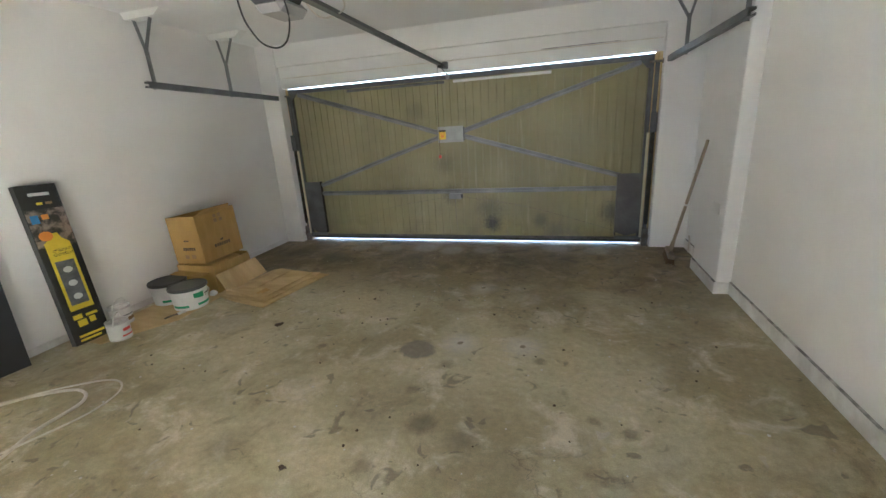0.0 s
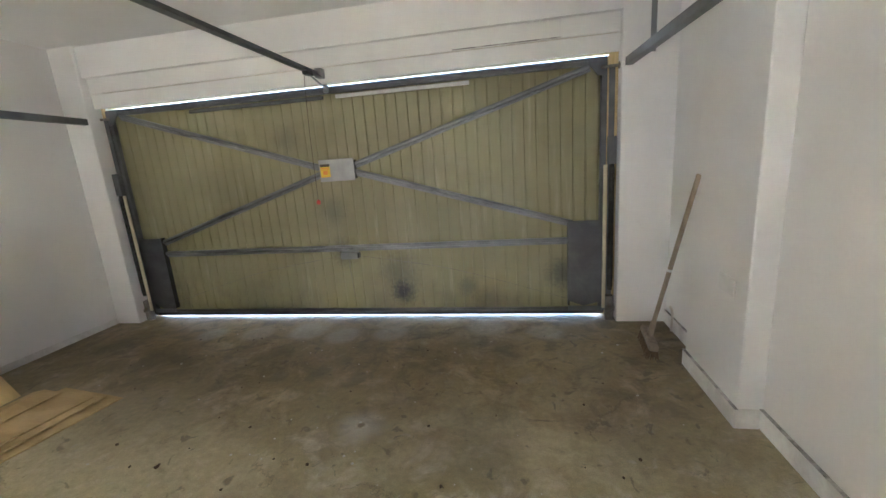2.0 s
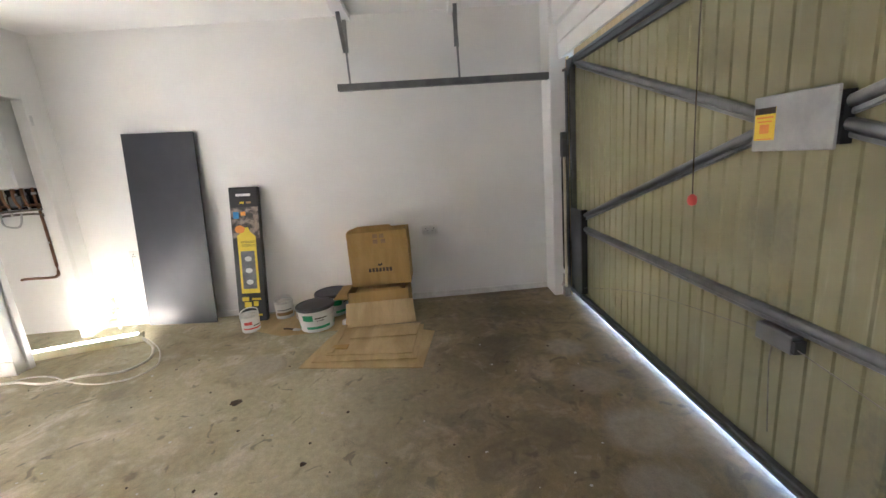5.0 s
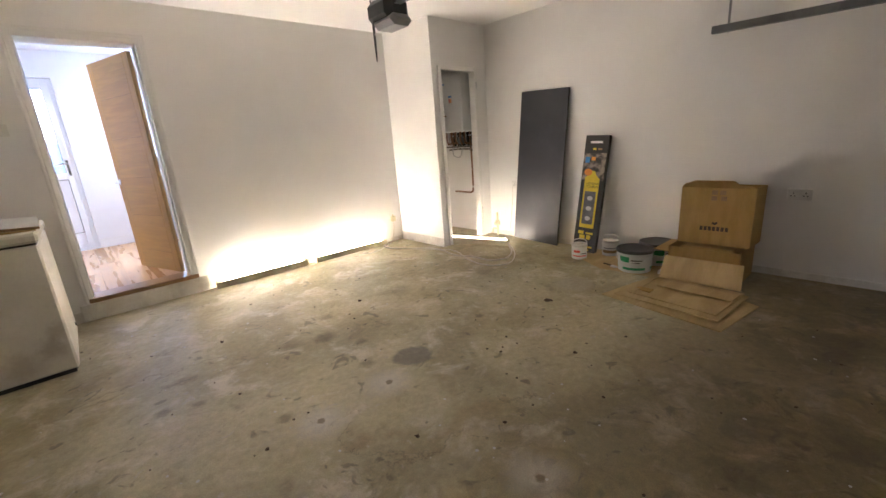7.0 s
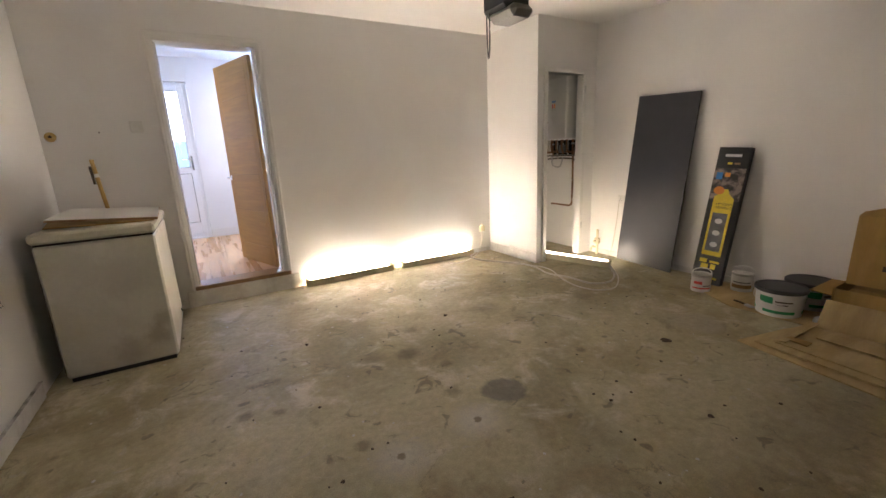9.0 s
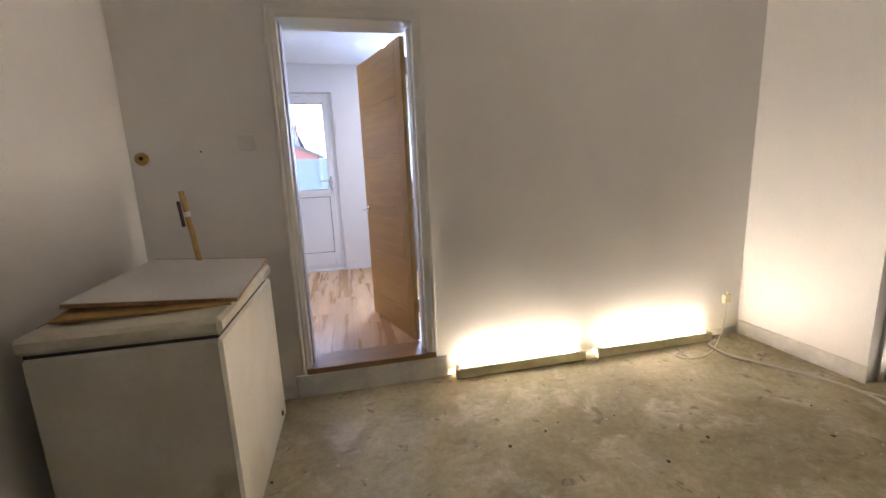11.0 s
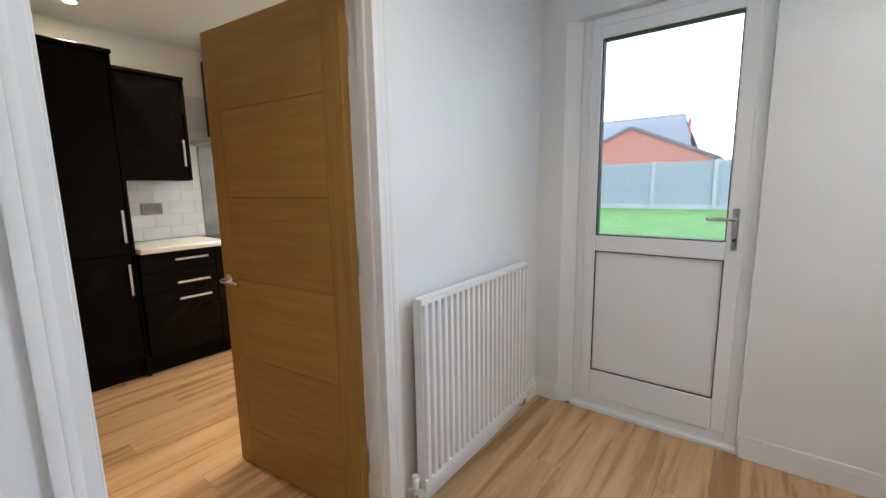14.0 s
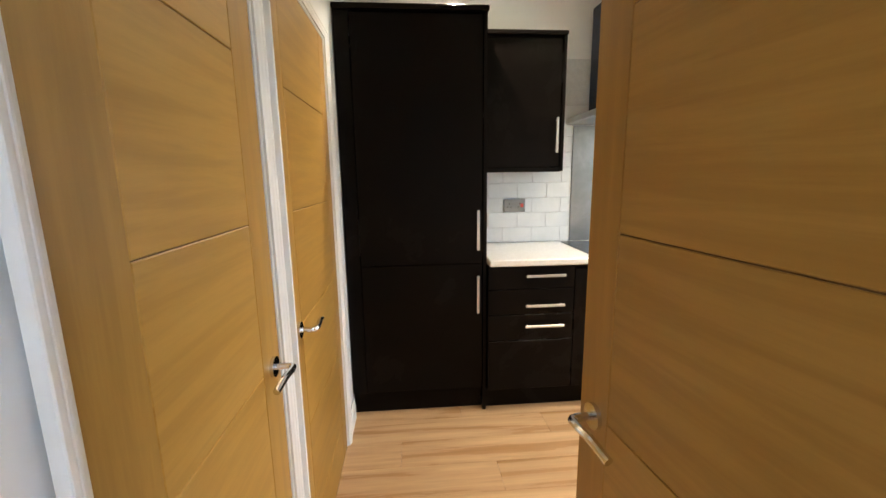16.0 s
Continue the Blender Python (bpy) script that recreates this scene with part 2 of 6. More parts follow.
CONCRETE = concrete_floor()
DOORSKIN = door_skin()
GALV = surface("galvanised_steel", (0.20, 0.205, 0.212), (0.27, 0.275, 0.282), 4, 0.33, 0.06, 0.85, 0.03, 60, 0.05)
GALV_DARK = surface("dull_grey_steel", (0.105, 0.105, 0.108), (0.155, 0.155, 0.155), 4, 0.45, 0.08, 0.6, 0.04, 50, 0.08)
RUST = surface("rust_marked_steel", (0.16, 0.13, 0.10), (0.27, 0.25, 0.23), 12, 0.6, 0.1, 0.5, 0.15, 60, 0.2)
BLACK = surface("black_plastic", (0.012, 0.012, 0.013), (0.022, 0.022, 0.024), 5, 0.45, 0.1, bump=0.05, grain=0.1)
# grease on the springs, and the dark sheet for the shade below the boiler
GREASE_AND_SHADE = surface("greasy_spring_and_shade", (0.012, 0.011, 0.010), (0.04, 0.035, 0.03), 14, 0.6, 0.15, 0.3, 0.3, 90, 0.3)
TIMBER = surface("raw_softwood", (0.50, 0.36, 0.16), (0.62, 0.47, 0.25), 4, 0.7, 0.1, bump=0.2, bscale=14, grain=0.2, stretch=(10, 10, 1))
HANDLEWOOD = surface("greyed_wood", (0.26, 0.20, 0.14), (0.36, 0.29, 0.21), 4, 0.7, 0.1, bump=0.2, bscale=18, grain=0.2, stretch=(8, 8, 1))
BAMBOO = surface("bamboo_cane", (0.42, 0.26, 0.07), (0.52, 0.35, 0.12), 5, 0.45, 0.1, bump=0.1, bscale=20, grain=0.2, stretch=(6, 6, 1))
BRISTLE = surface("brown_bristle", (0.10, 0.065, 0.035), (0.18, 0.12, 0.06), 20, 0.8, 0.1, bump=0.5, bscale=120, grain=0.4, stretch=(6, 6, 1))
CARD = surface("brown_cardboard", (0.355, 0.222, 0.062), (0.42, 0.27, 0.085), 3, 0.8, 0.08, bump=0.12, bscale=30, grain=0.1, stretch=(1, 4, 1))
CARD_PALE = surface("pale_dusty_cardboard", (0.41, 0.295, 0.135), (0.53, 0.395, 0.20), 2.5, 0.8, 0.08, bump=0.15, bscale=25, grain=0.12, stretch=(1, 3, 1))
INK = surface("dark_print", (0.05, 0.035, 0.025), (0.08, 0.055, 0.035), 20, 0.75, 0.05, bump=0, grain=0.2)
INK_SOFT = surface("faded_print", (0.25, 0.16, 0.08), (0.30, 0.20, 0.10), 20, 0.75, 0.05, bump=0, grain=0.2)
PANEL = surface("anthracite_satin_board", (0.028, 0.029, 0.034), (0.036, 0.037, 0.042), 2, 0.36, 0.05, bump=0.03, bscale=200, grain=0.06)
BOXBLACK = surface("black_printed_card", (0.014, 0.014, 0.014), (0.022, 0.021, 0.020), 4, 0.38, 0.08, bump=0.04, grain=0.1)
YELLOW = surface("yellow_print", (0.72, 0.56, 0.02), (0.80, 0.64, 0.04), 6, 0.42, 0.05, bump=0.02, grain=0.06)
WARN = surface("yellow_warning_sticker", (0.78, 0.56, 0.02), (0.84, 0.63, 0.03), 9, 0.4, 0.05, bump=0.02, grain=0.06)
ORANGE = surface("orange_print", (0.75, 0.27, 0.03), (0.8, 0.33, 0.05), 6, 0.42, 0.05, bump=0, grain=0.06)
BLUE = surface("blue_print", (0.04, 0.20, 0.50), (0.06, 0.26, 0.6), 6, 0.42, 0.05, bump=0, grain=0.06)
PHOTO = surface("printed_photo", (0.04, 0.035, 0.03), (0.30, 0.24, 0.20), 14, 0.42, 0.05, bump=0, grain=0.3, lo=0.4, hi=0.6)
PHOTO_GREY = surface("printed_stone_photo", (0.10, 0.10, 0.11), (0.17, 0.17, 0.18), 12, 0.42, 0.05, bump=0, grain=0.2)
PRINTWHITE = surface("white_print", (0.62, 0.62, 0.60), (0.70, 0.70, 0.68), 8, 0.45, 0.05, bump=0, grain=0.06)
TUBWHITE = surface("white_tub_plastic", (0.66, 0.66, 0.63), (0.74, 0.74, 0.71), 6, 0.4, 0.08, bump=0.04, grain=0.06)
TUBLID = surface("dark_grey_tub_lid", (0.035, 0.036, 0.04), (0.06, 0.06, 0.065), 7, 0.5, 0.1, bump=0.06, grain=0.2)
GREEN = surface("green_print", (0.02, 0.25, 0.10), (0.03, 0.32, 0.14), 8, 0.42, 0.05, bump=0, grain=0.1)
RED = surface("red_print", (0.55, 0.05, 0.04), (0.62, 0.08, 0.06), 8, 0.4, 0.05, bump=0, grain=0.1)
TIN = surface("tin_plate", (0.50, 0.50, 0.49), (0.62, 0.62, 0.60), 12, 0.35, 0.1, 0.8, 0.06, 60, 0.1)
DRIED = surface("dried_paint", (0.45, 0.44, 0.41), (0.62, 0.61, 0.58), 15, 0.6, 0.1, bump=0.3, bscale=50, grain=0.1)


def stained_enamel():
    m = surface("yellowed_white_enamel", (0.60, 0.565, 0.46), (0.70, 0.675, 0.59), 1.6, 0.36, 0.1, bump=0.05, bscale=45, grain=0.08)
    nt = m.node_tree
    bsdf = nt.nodes["Principled BSDF"]
    vec, _ = coords(nt)
    rag = noise_node(nt, vec, 22, 5, 0.65)
    col = bsdf.inputs["Base Color"].links[0].from_socket
    for x, y, z, r, k, tint in ((0.09, 0.885, 0.20, 0.06, 0.5, (0.24, 0.17, 0.09)), (0.05, 0.885, 0.30, 0.05, 0.4, (0.28, 0.20, 0.11)), (0.24, 0.885, 0.13, 0.08, 0.4, (0.34, 0.26, 0.15)),
                                (0.20, 0.885, 0.62, 0.13, 0.25, (0.42, 0.37, 0.25)), (0.40, 0.885, 0.35, 0.16, 0.2, (0.45, 0.40, 0.28)), (0.0, 0.7, 0.15, 0.12, 0.3, (0.45, 0.36, 0.22)), (0.42, 0.885, 0.72, 0.10, 0.25, (0.45, 0.42, 0.30))):
        col = mix_node(nt, math_node(nt, "MULTIPLY", patch(nt, vec, x, y, z, r, rag, 0.7), k), col, tint)
    link(nt, col, bsdf.inputs["Base Color"])
    return m


FREEZER = stained_enamel()
FREEZER_LID = surface("aged_cream_lid", (0.55, 0.515, 0.38), (0.66, 0.63, 0.51), 3.5, 0.45, 0.1, bump=0.06, bscale=45, grain=0.12)
MELAMINE = surface("white_melamine_board", (0.66, 0.65, 0.62), (0.72, 0.71, 0.68), 2, 0.38, 0.05, bump=0.02, grain=0.03)
PLASTIC = surface("white_switch_plastic", (0.70, 0.69, 0.66), (0.76, 0.75, 0.72), 9, 0.35, 0.05, bump=0, grain=0.03)
CREAM = surface("cream_old_plastic", (0.62, 0.56, 0.36), (0.70, 0.65, 0.46), 9, 0.4, 0.05, bump=0.02, grain=0.06)
CABLE = surface("white_cable_sheath", (0.55, 0.51, 0.44), (0.66, 0.62, 0.55), 12, 0.45, 0.05, bump=0, grain=0.08)
UPVC = surface("white_upvc", (0.795, 0.80, 0.805), (0.805, 0.81, 0.815), 3, 0.34, 0.0, bump=0, grain=0.01)
RADIATOR = surface("white_radiator_enamel", (0.78, 0.775, 0.76), (0.82, 0.815, 0.80), 3, 0.3, 0.04, bump=0, grain=0.01)
GASKET = surface("black_gasket", (0.015, 0.015, 0.016), (0.025, 0.025, 0.026), 5, 0.6, 0.1, bump=0, grain=0.1)
CHROME = surface("polished_chrome", (0.66, 0.66, 0.67), (0.74, 0.74, 0.75), 6, 0.14, 0.05, 1.0, 0, 60, 0.03)
SATIN = surface("satin_nickel", (0.58, 0.58, 0.57), (0.66, 0.66, 0.65), 6, 0.30, 0.06, 1.0, 0, 60, 0.03)
COPPER = surface("tarnished_copper", (0.22, 0.125, 0.075), (0.34, 0.20, 0.13), 9, 0.4, 0.1, 0.9, 0.05, 60, 0.15)
BOILER = surface("boiler_casing_white", (0.70, 0.70, 0.69), (0.75, 0.75, 0.74), 3, 0.35, 0.05, bump=0, grain=0.02)
OAK_V = surface("oak_veneer_upright", (0.325, 0.172, 0.034), (0.385, 0.212, 0.046), 2.2, 0.42, 0.06, bump=0.06, bscale=9, grain=0.09, stretch=(14, 14, 1), random_tone=0.06, depth=0.001)
OAK_H = surface("oak_veneer_level", (0.33, 0.176, 0.035), (0.395, 0.22, 0.048), 2.2, 0.42, 0.06, bump=0.06, bscale=9, grain=0.09, stretch=(1, 14, 14), random_tone=0.06, depth=0.001)
PLANK = surface("oak_laminate_plank", (0.34, 0.178, 0.072), (0.64, 0.415, 0.22), 1.3, 0.28, 0.06, bump=0.05, bscale=7, grain=0.22, stretch=(9, 0.6, 9), random_tone=0.10, depth=0.0008, lo=0.22, hi=0.78)
GROOVE = surface("groove_brown", (0.13, 0.066, 0.02), (0.16, 0.082, 0.026), 8, 0.7, 0.05, bump=0, grain=0.1)
DARKGAP = surface("dark_joint", (0.05, 0.035, 0.02), (0.07, 0.05, 0.03), 8, 0.8, 0.05, bump=0, grain=0.1)
GLOSSBLACK = surface("dark_brown_black_door", (0.004, 0.0028, 0.0022), (0.006, 0.0045, 0.0036), 2, 0.27, 0.03, bump=0.02, bscale=160, grain=0.06, spec=0.06)
WORKTOP = surface("white_stone_worktop", (0.72, 0.70, 0.66), (0.78, 0.765, 0.73), 60, 0.25, 0.05, bump=0.02, bscale=200, grain=0.05)
TILE = surface("white_glazed_tile", (0.70, 0.72, 0.73), (0.76, 0.775, 0.78), 6, 0.12, 0.03, bump=0.02, bscale=10, grain=0.02, random_tone=0.012)
GROUT = surface("pale_grout", (0.60, 0.61, 0.61), (0.66, 0.67, 0.67), 30, 0.8, 0.05, bump=0.1, grain=0.1)
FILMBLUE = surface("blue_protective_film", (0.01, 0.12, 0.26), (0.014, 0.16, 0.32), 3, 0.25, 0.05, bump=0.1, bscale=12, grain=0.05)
# darker copy of the film: the chimney sides' shade is in the colour
FILMBLUE_SHADED = surface("navy_film", (0.006, 0.02, 0.06), (0.01, 0.028, 0.08), 3, 0.25, 0.05, bump=0.08, bscale=12, grain=0.05)
STEEL = surface("brushed_steel", (0.50, 0.50, 0.50), (0.58, 0.58, 0.58), 8, 0.3, 0.05, 1.0, 0.05, 60, 0.05)
DARKGLASS = surface("black_hob_glass", (0.01, 0.01, 0.011), (0.013, 0.013, 0.014), 4, 0.08, 0.02, bump=0, grain=0.02)
BLINDFAB = surface("pale_grey_blind_fabric", (0.55, 0.57, 0.60), (0.62, 0.64, 0.67), 5, 0.8, 0.05, bump=0.1, bscale=150, grain=0.05)
GLASS = glass_material()
TUBE_DIM = glow("lit_dim_tube", (1.0, 0.845, 0.60), TUBE_POWER * 0.26)
TUBE = glow("lit_fluorescent_tube", (1.0, 0.845, 0.60), TUBE_POWER)
LED = glow("lit_downlight", (1.0, 0.80, 0.52), 60.0)
LENS = surface("milky_lamp_cover", (0.26, 0.255, 0.245), (0.31, 0.305, 0.295), 4, 0.3, 0.05, bump=0, grain=0.03)
# distance haze is put into the leaf colour, paler and greyer than foliage
LEAF = surface("hazy_tree_leaf", (0.12, 0.15, 0.14), (0.16, 0.19, 0.18), 3, 0.8, 0.05, bump=0, grain=0.3)
leaf_nt = LEAF.node_tree        # thin leaves let light through
leaf_tr, leaf_mix = add(leaf_nt, "ShaderNodeBsdfTranslucent"), add(leaf_nt, "ShaderNodeMixShader")
leaf_tr.inputs[0].default_value = (0.30, 0.38, 0.34, 1)
leaf_mix.inputs[0].default_value = 0.6
link(leaf_nt, leaf_nt.nodes["Principled BSDF"].outputs[0], leaf_mix.inputs[1])
link(leaf_nt, leaf_tr.outputs[0], leaf_mix.inputs[2])
link(leaf_nt, leaf_mix.outputs[0], leaf_nt.nodes["Material Output"].inputs[0])
BARK = surface("grey_bark", (0.10, 0.085, 0.07), (0.16, 0.14, 0.12), 6, 0.9, 0.05, bump=0.4, bscale=20, grain=0.3)
UNITGREY = surface("grey_unit_panel", (0.27, 0.27, 0.275), (0.30, 0.30, 0.305), 3, 0.4, 0.05, bump=0.02, grain=0.03)
GRASS = surface("bright_lawn", (0.03, 0.10, 0.014), (0.05, 0.145, 0.026), 1.2, 0.85, 0.05, bump=0.15, bscale=60, grain=0.25, world_space=True, depth=0.03)
DRIVE = surface("pale_driveway", (0.10, 0.105, 0.115), (0.14, 0.145, 0.155), 1.5, 0.85, 0.05, bump=0.2, bscale=60, grain=0.2, world_space=True)
FENCE = surface("grey_fence_panel", (0.20, 0.215, 0.25), (0.245, 0.26, 0.29), 2, 0.8, 0.05, bump=0.2, bscale=20, grain=0.12)
POST = surface("concrete_post", (0.27, 0.275, 0.285), (0.32, 0.325, 0.335), 4, 0.85, 0.05, bump=0.2, bscale=40, grain=0.1)
BRICK = surface("red_brick", (0.36, 0.125, 0.10), (0.43, 0.17, 0.14), 5, 0.85, 0.05, bump=0.2, bscale=30, grain=0.2, world_space=True)
ROOFTILE = surface("grey_roof_tile", (0.11, 0.12, 0.14), (0.16, 0.17, 0.20), 4, 0.8, 0.05, bump=0.2, bscale=20, grain=0.2, random_tone=0.1)
DRYLEAF = surface("dry_leaf", (0.035, 0.02, 0.012), (0.07, 0.04, 0.02), 30, 0.8, 0.05, bump=0.3, grain=0.2)
CRACK = surface("dark_crack", (0.20, 0.19, 0.18), (0.55, 0.53, 0.50), 12, 0.9, 0.05, bump=0, grain=0.3)

# ---- mesh helpers ----


def box(bm, x0, x1, y0, y1, z0, z1, bev=0.0, m=None):
    r = bmesh.ops.create_cube(bm, size=1.0, matrix=Matrix.Translation(((x0 + x1) / 2, (y0 + y1) / 2, (z0 + z1) / 2)) @ Matrix.Diagonal((abs(x1 - x0), abs(y1 - y0), abs(z1 - z0), 1)))
    vs = r["verts"]
    if bev:
        es = list({e for v in vs for e in v.link_edges})
        q = bmesh.ops.bevel(bm, geom=es, offset=bev, segments=1, affect="EDGES", profile=0.6)
        vs = list({v for f in q["faces"] for v in f.verts} | {v for v in vs if v.is_valid})
    if m is not None:
        bmesh.ops.transform(bm, matrix=m, verts=vs)
    return bm


def B(*a, bev=0.0):
    return box(bmesh.new(), *a, bev=bev)


def rod(bm, p, q, r, seg=12, r2=None):
    p, q = Vector(p), Vector(q)
    d = q - p
    m = Matrix.Translation((p + q) / 2) @ d.to_track_quat("Z", "Y").to_matrix().to_4x4()
    bmesh.ops.create_cone(bm, cap_ends=True, segments=seg, radius1=r, radius2=r if r2 is None else r2, depth=d.length, matrix=m)
    return bm


def R(p, q, r, seg=12, r2=None):
    return rod(bmesh.new(), p, q, r, seg, r2)


def smooth_path(pts, n=6):
    pts = [Vector(p) for p in pts]
    out = []
    for i in range(len(pts) - 1):
        a, b, c, d = pts[max(i - 1, 0)], pts[i], pts[i + 1], pts[min(i + 2, len(pts) - 1)]
        for k in range(n):
            t = k / n
            out.append(0.5 * (2 * b + (c - a) * t + (2 * a - 5 * b + 4 * c - d) * t * t + (3 * b - a - 3 * c + d) * t ** 3))
    return out + [pts[-1]]


def sweep(bm, pts, ring, closed=True):
    """A section (a function of the frame's two axes) carried along a line of points."""
    rows = []
    up = Vector((0, 0, 1))
    for i, p in enumerate(pts):
        d = (pts[min(i + 1, len(pts) - 1)] - pts[max(i - 1, 0)]).normalized()
        s = d.cross(up)
        s = s.normalized() if s.length > 0.05 else Vector((1, 0, 0))
        u = s.cross(d).normalized()
        rows.append([bm.verts.new(p + s * a + u * b) for a, b in ring])
    n = len(ring)
    for r0, r1 in zip(rows, rows[1:]):
        for k in range(n if closed else n - 1):
            bm.faces.new((r0[k], r0[(k + 1) % n], r1[(k + 1) % n], r1[k]))
    if closed:
        bm.faces.new(rows[0][::-1])
        bm.faces.new(rows[-1])
    bmesh.ops.recalc_face_normals(bm, faces=bm.faces)
    return bm


def tube(pts, r, seg=8, n=6):
    ring = [(r * math.cos(2 * math.pi * k / seg), r * math.sin(2 * math.pi * k / seg)) for k in range(seg)]
    return sweep(bmesh.new(), smooth_path(pts, n), ring)


def lathe(profile, seg=36, bm=None):
    bm = bm or bmesh.new()
    rows = [[bm.verts.new((r * math.cos(2 * math.pi * k / seg), r * math.sin(2 * math.pi * k / seg), z)) for k in range(seg)] for r, z in profile]
    for a, b in zip(rows, rows[1:]):
        for k in range(seg):
            bm.faces.new((a[k], a[(k + 1) % seg], b[(k + 1) % seg], b[k]))
    bm.faces.new(rows[0][::-1])
    bm.faces.new(rows[-1])
    bmesh.ops.recalc_face_normals(bm, faces=bm.faces)
    return bm


def prism(bm, pts, z0, z1):
    """An outline in x and y, drawn up from z0 to z1."""
    lo, hi = [bm.verts.new((x, y, z0)) for x, y in pts], [bm.verts.new((x, y, z1)) for x, y in pts]
    n = len(pts)
    bm.faces.new(lo[::-1])
    bm.faces.new(hi)
    for i in range(n):
        bm.faces.new((lo[i], lo[(i + 1) % n], hi[(i + 1) % n], hi[i]))
    bmesh.ops.recalc_face_normals(bm, faces=bm.faces)
    return bm


def plate(bm, corners, thick):
    """A thin flat or bent sheet from its corners, thickened along its normal."""
    vs = [Vector(c) for c in corners]
    nrm = (vs[1] - vs[0]).cross(vs[2] - vs[0]).normalized() * thick
    a, b = [bm.verts.new(v) for v in vs], [bm.verts.new(v + nrm) for v in vs]
    n = len(vs)
    bm.faces.new(a[::-1])
    bm.faces.new(b)
    for i in range(n):
        bm.faces.new((a[i], a[(i + 1) % n], b[(i + 1) % n], b[i]))
    bmesh.ops.recalc_face_normals(bm, faces=bm.faces)
    return bm


def mesh_of(name, bm, material, angle=35):
    me = bpy.data.meshes.new(name)
    bm.to_mesh(me)
    bm.free()
    me.materials.append(material)
    me.shade_smooth()
    me.set_sharp_from_angle(angle=radians(angle))
    return me


def part(name, bm, material, parent, label=""):
    ob = new(name, mesh_of(name, bm, material))
    ob.parent = parent
    if label:
        ob["label"] = label
    return ob


def thing(name, m, label, category, group="", kind=""):
    ob = new(name)
    ob.empty_display_size = 0.05
    ob.matrix_basis = m
    return tagged(ob, label, category, group, kind)


def solid(name, bm, material, label, category, kind="", group="", m=None):
    ob = new(name, mesh_of(name, bm, material))
    if m is not None:
        ob.matrix_basis = m
    return tagged(ob, label, category, group, kind)


def shared(name, me, m, parent):
    ob = new(name, me)
    ob.matrix_basis = m
    ob.parent = parent
    return ob

# ---- structure: garage ----
FL = 0.18          # house floor above the garage slab
CH = 2.69          # house ceiling
XR = 4.98          # garage wall beside the freezer


def wall(name, bm, label, mat=WALL):
    return solid(name, bm, mat, label, "wall", "structure")


floor_garage = solid("floor_garage", B(-0.3, 5.3, -0.21, 5.33, -0.15, 0), CONCRETE, "stained bare concrete garage floor with pale rings", "floor", "structure")
wall("wall_west", B(-0.25, 0, -0.2, 5.4, -0.15, 2.75), "white painted garage wall")
bm = B(-0.0, 3.395, -0.2, 0, -0.15, 2.75)
box(bm, 4.197, 5.2, -0.2, 0, -0.15, 2.75)
box(bm, 3.395, 4.197, -0.2, 0, 2.265, 2.75)
box(bm, 3.395, 4.197, -0.2, 0, -0.15, 0.145)
wall("wall_south", bm, "white painted wall between garage and house")
bm = B(XR, 5.2, 0, 5.4, -0.15, 2.75)
box(bm, 4.87, XR, 3.843, 4.45, -0.1, 2.75, bev=0.006)
wall("wall_east", bm, "white painted garage wall with a shallow pier")
bm = B(0, 0.25, 5.07, 5.4, -0.15, 2.75, bev=0.006)
box(bm, 4.62, XR, 5.11, 5.4, -0.15, 2.75, bev=0.006)
box(bm, 0.25, 4.62, 5.10, 5.4, 2.238, 2.75)
wall("wall_north", bm, "white painted piers and lintel round the garage door")
# ceiling, falling a little towards the door
bm = bmesh.new()
for dz in (0.0, 0.12):
    [bm.verts.new((x, y, z + dz)) for x, y, z in ((-0.25, -0.2, 2.574), (5.2, -0.2, 2.574), (5.2, 5.4, 2.478), (-0.25, 5.4, 2.478))]
bm.verts.ensure_lookup_table()
for f in ((0, 1, 2, 3), (7, 6, 5, 4), (0, 4, 5, 1), (1, 5, 6, 2), (2, 6, 7, 3), (3, 7, 4, 0)):
    bm.faces.new([bm.verts[i] for i in f])
bmesh.ops.recalc_face_normals(bm, faces=bm.faces)
solid("ceiling_garage", bm, CEIL, "white painted garage ceiling", "ceiling", "structure")
# boarded head over the door, in two lapped boards
head = thing("trim_door_head", pose(0, 0, 0), "white painted boards over the garage door", "trim", kind="structure")
part("board", B(0.252, 4.615, 5.135, 5.16, 2.108, 2.236, bev=0.003), GLOSS, head)
part("board", B(0.252, 4.615, 5.142, 5.167, 1.986, 2.104, bev=0.003), GLOSS, head)
part("crack", B(3.45, 4.22, 5.133, 5.134, 2.112, 2.120), CRACK, head, "dark open joint in the boards")
# timber door frame behind the piers
frame_g = thing("garage_door_frame", pose(0, 0, 0), "raw softwood post frame of the garage door", "door frame", kind="structure")
part("post", B(0.252, 0.30, 5.27, 5.33, 0, 1.985, bev=0.003), TIMBER, frame_g)
part("post", B(4.53, 4.618, 5.27, 5.33, 0, 1.985, bev=0.003), TIMBER, frame_g)
part("head", B(0.252, 4.618, 5.27, 5.33, 2.000, 2.236, bev=0.003), TIMBER, frame_g)
part("post", B(0.252, 0.282, 5.20, 5.22, 0, 1.998, bev=0.003), TIMBER, frame_g)
part("post", B(4.552, 4.618, 5.20, 5.22, 0, 1.998, bev=0.003), TIMBER, frame_g)

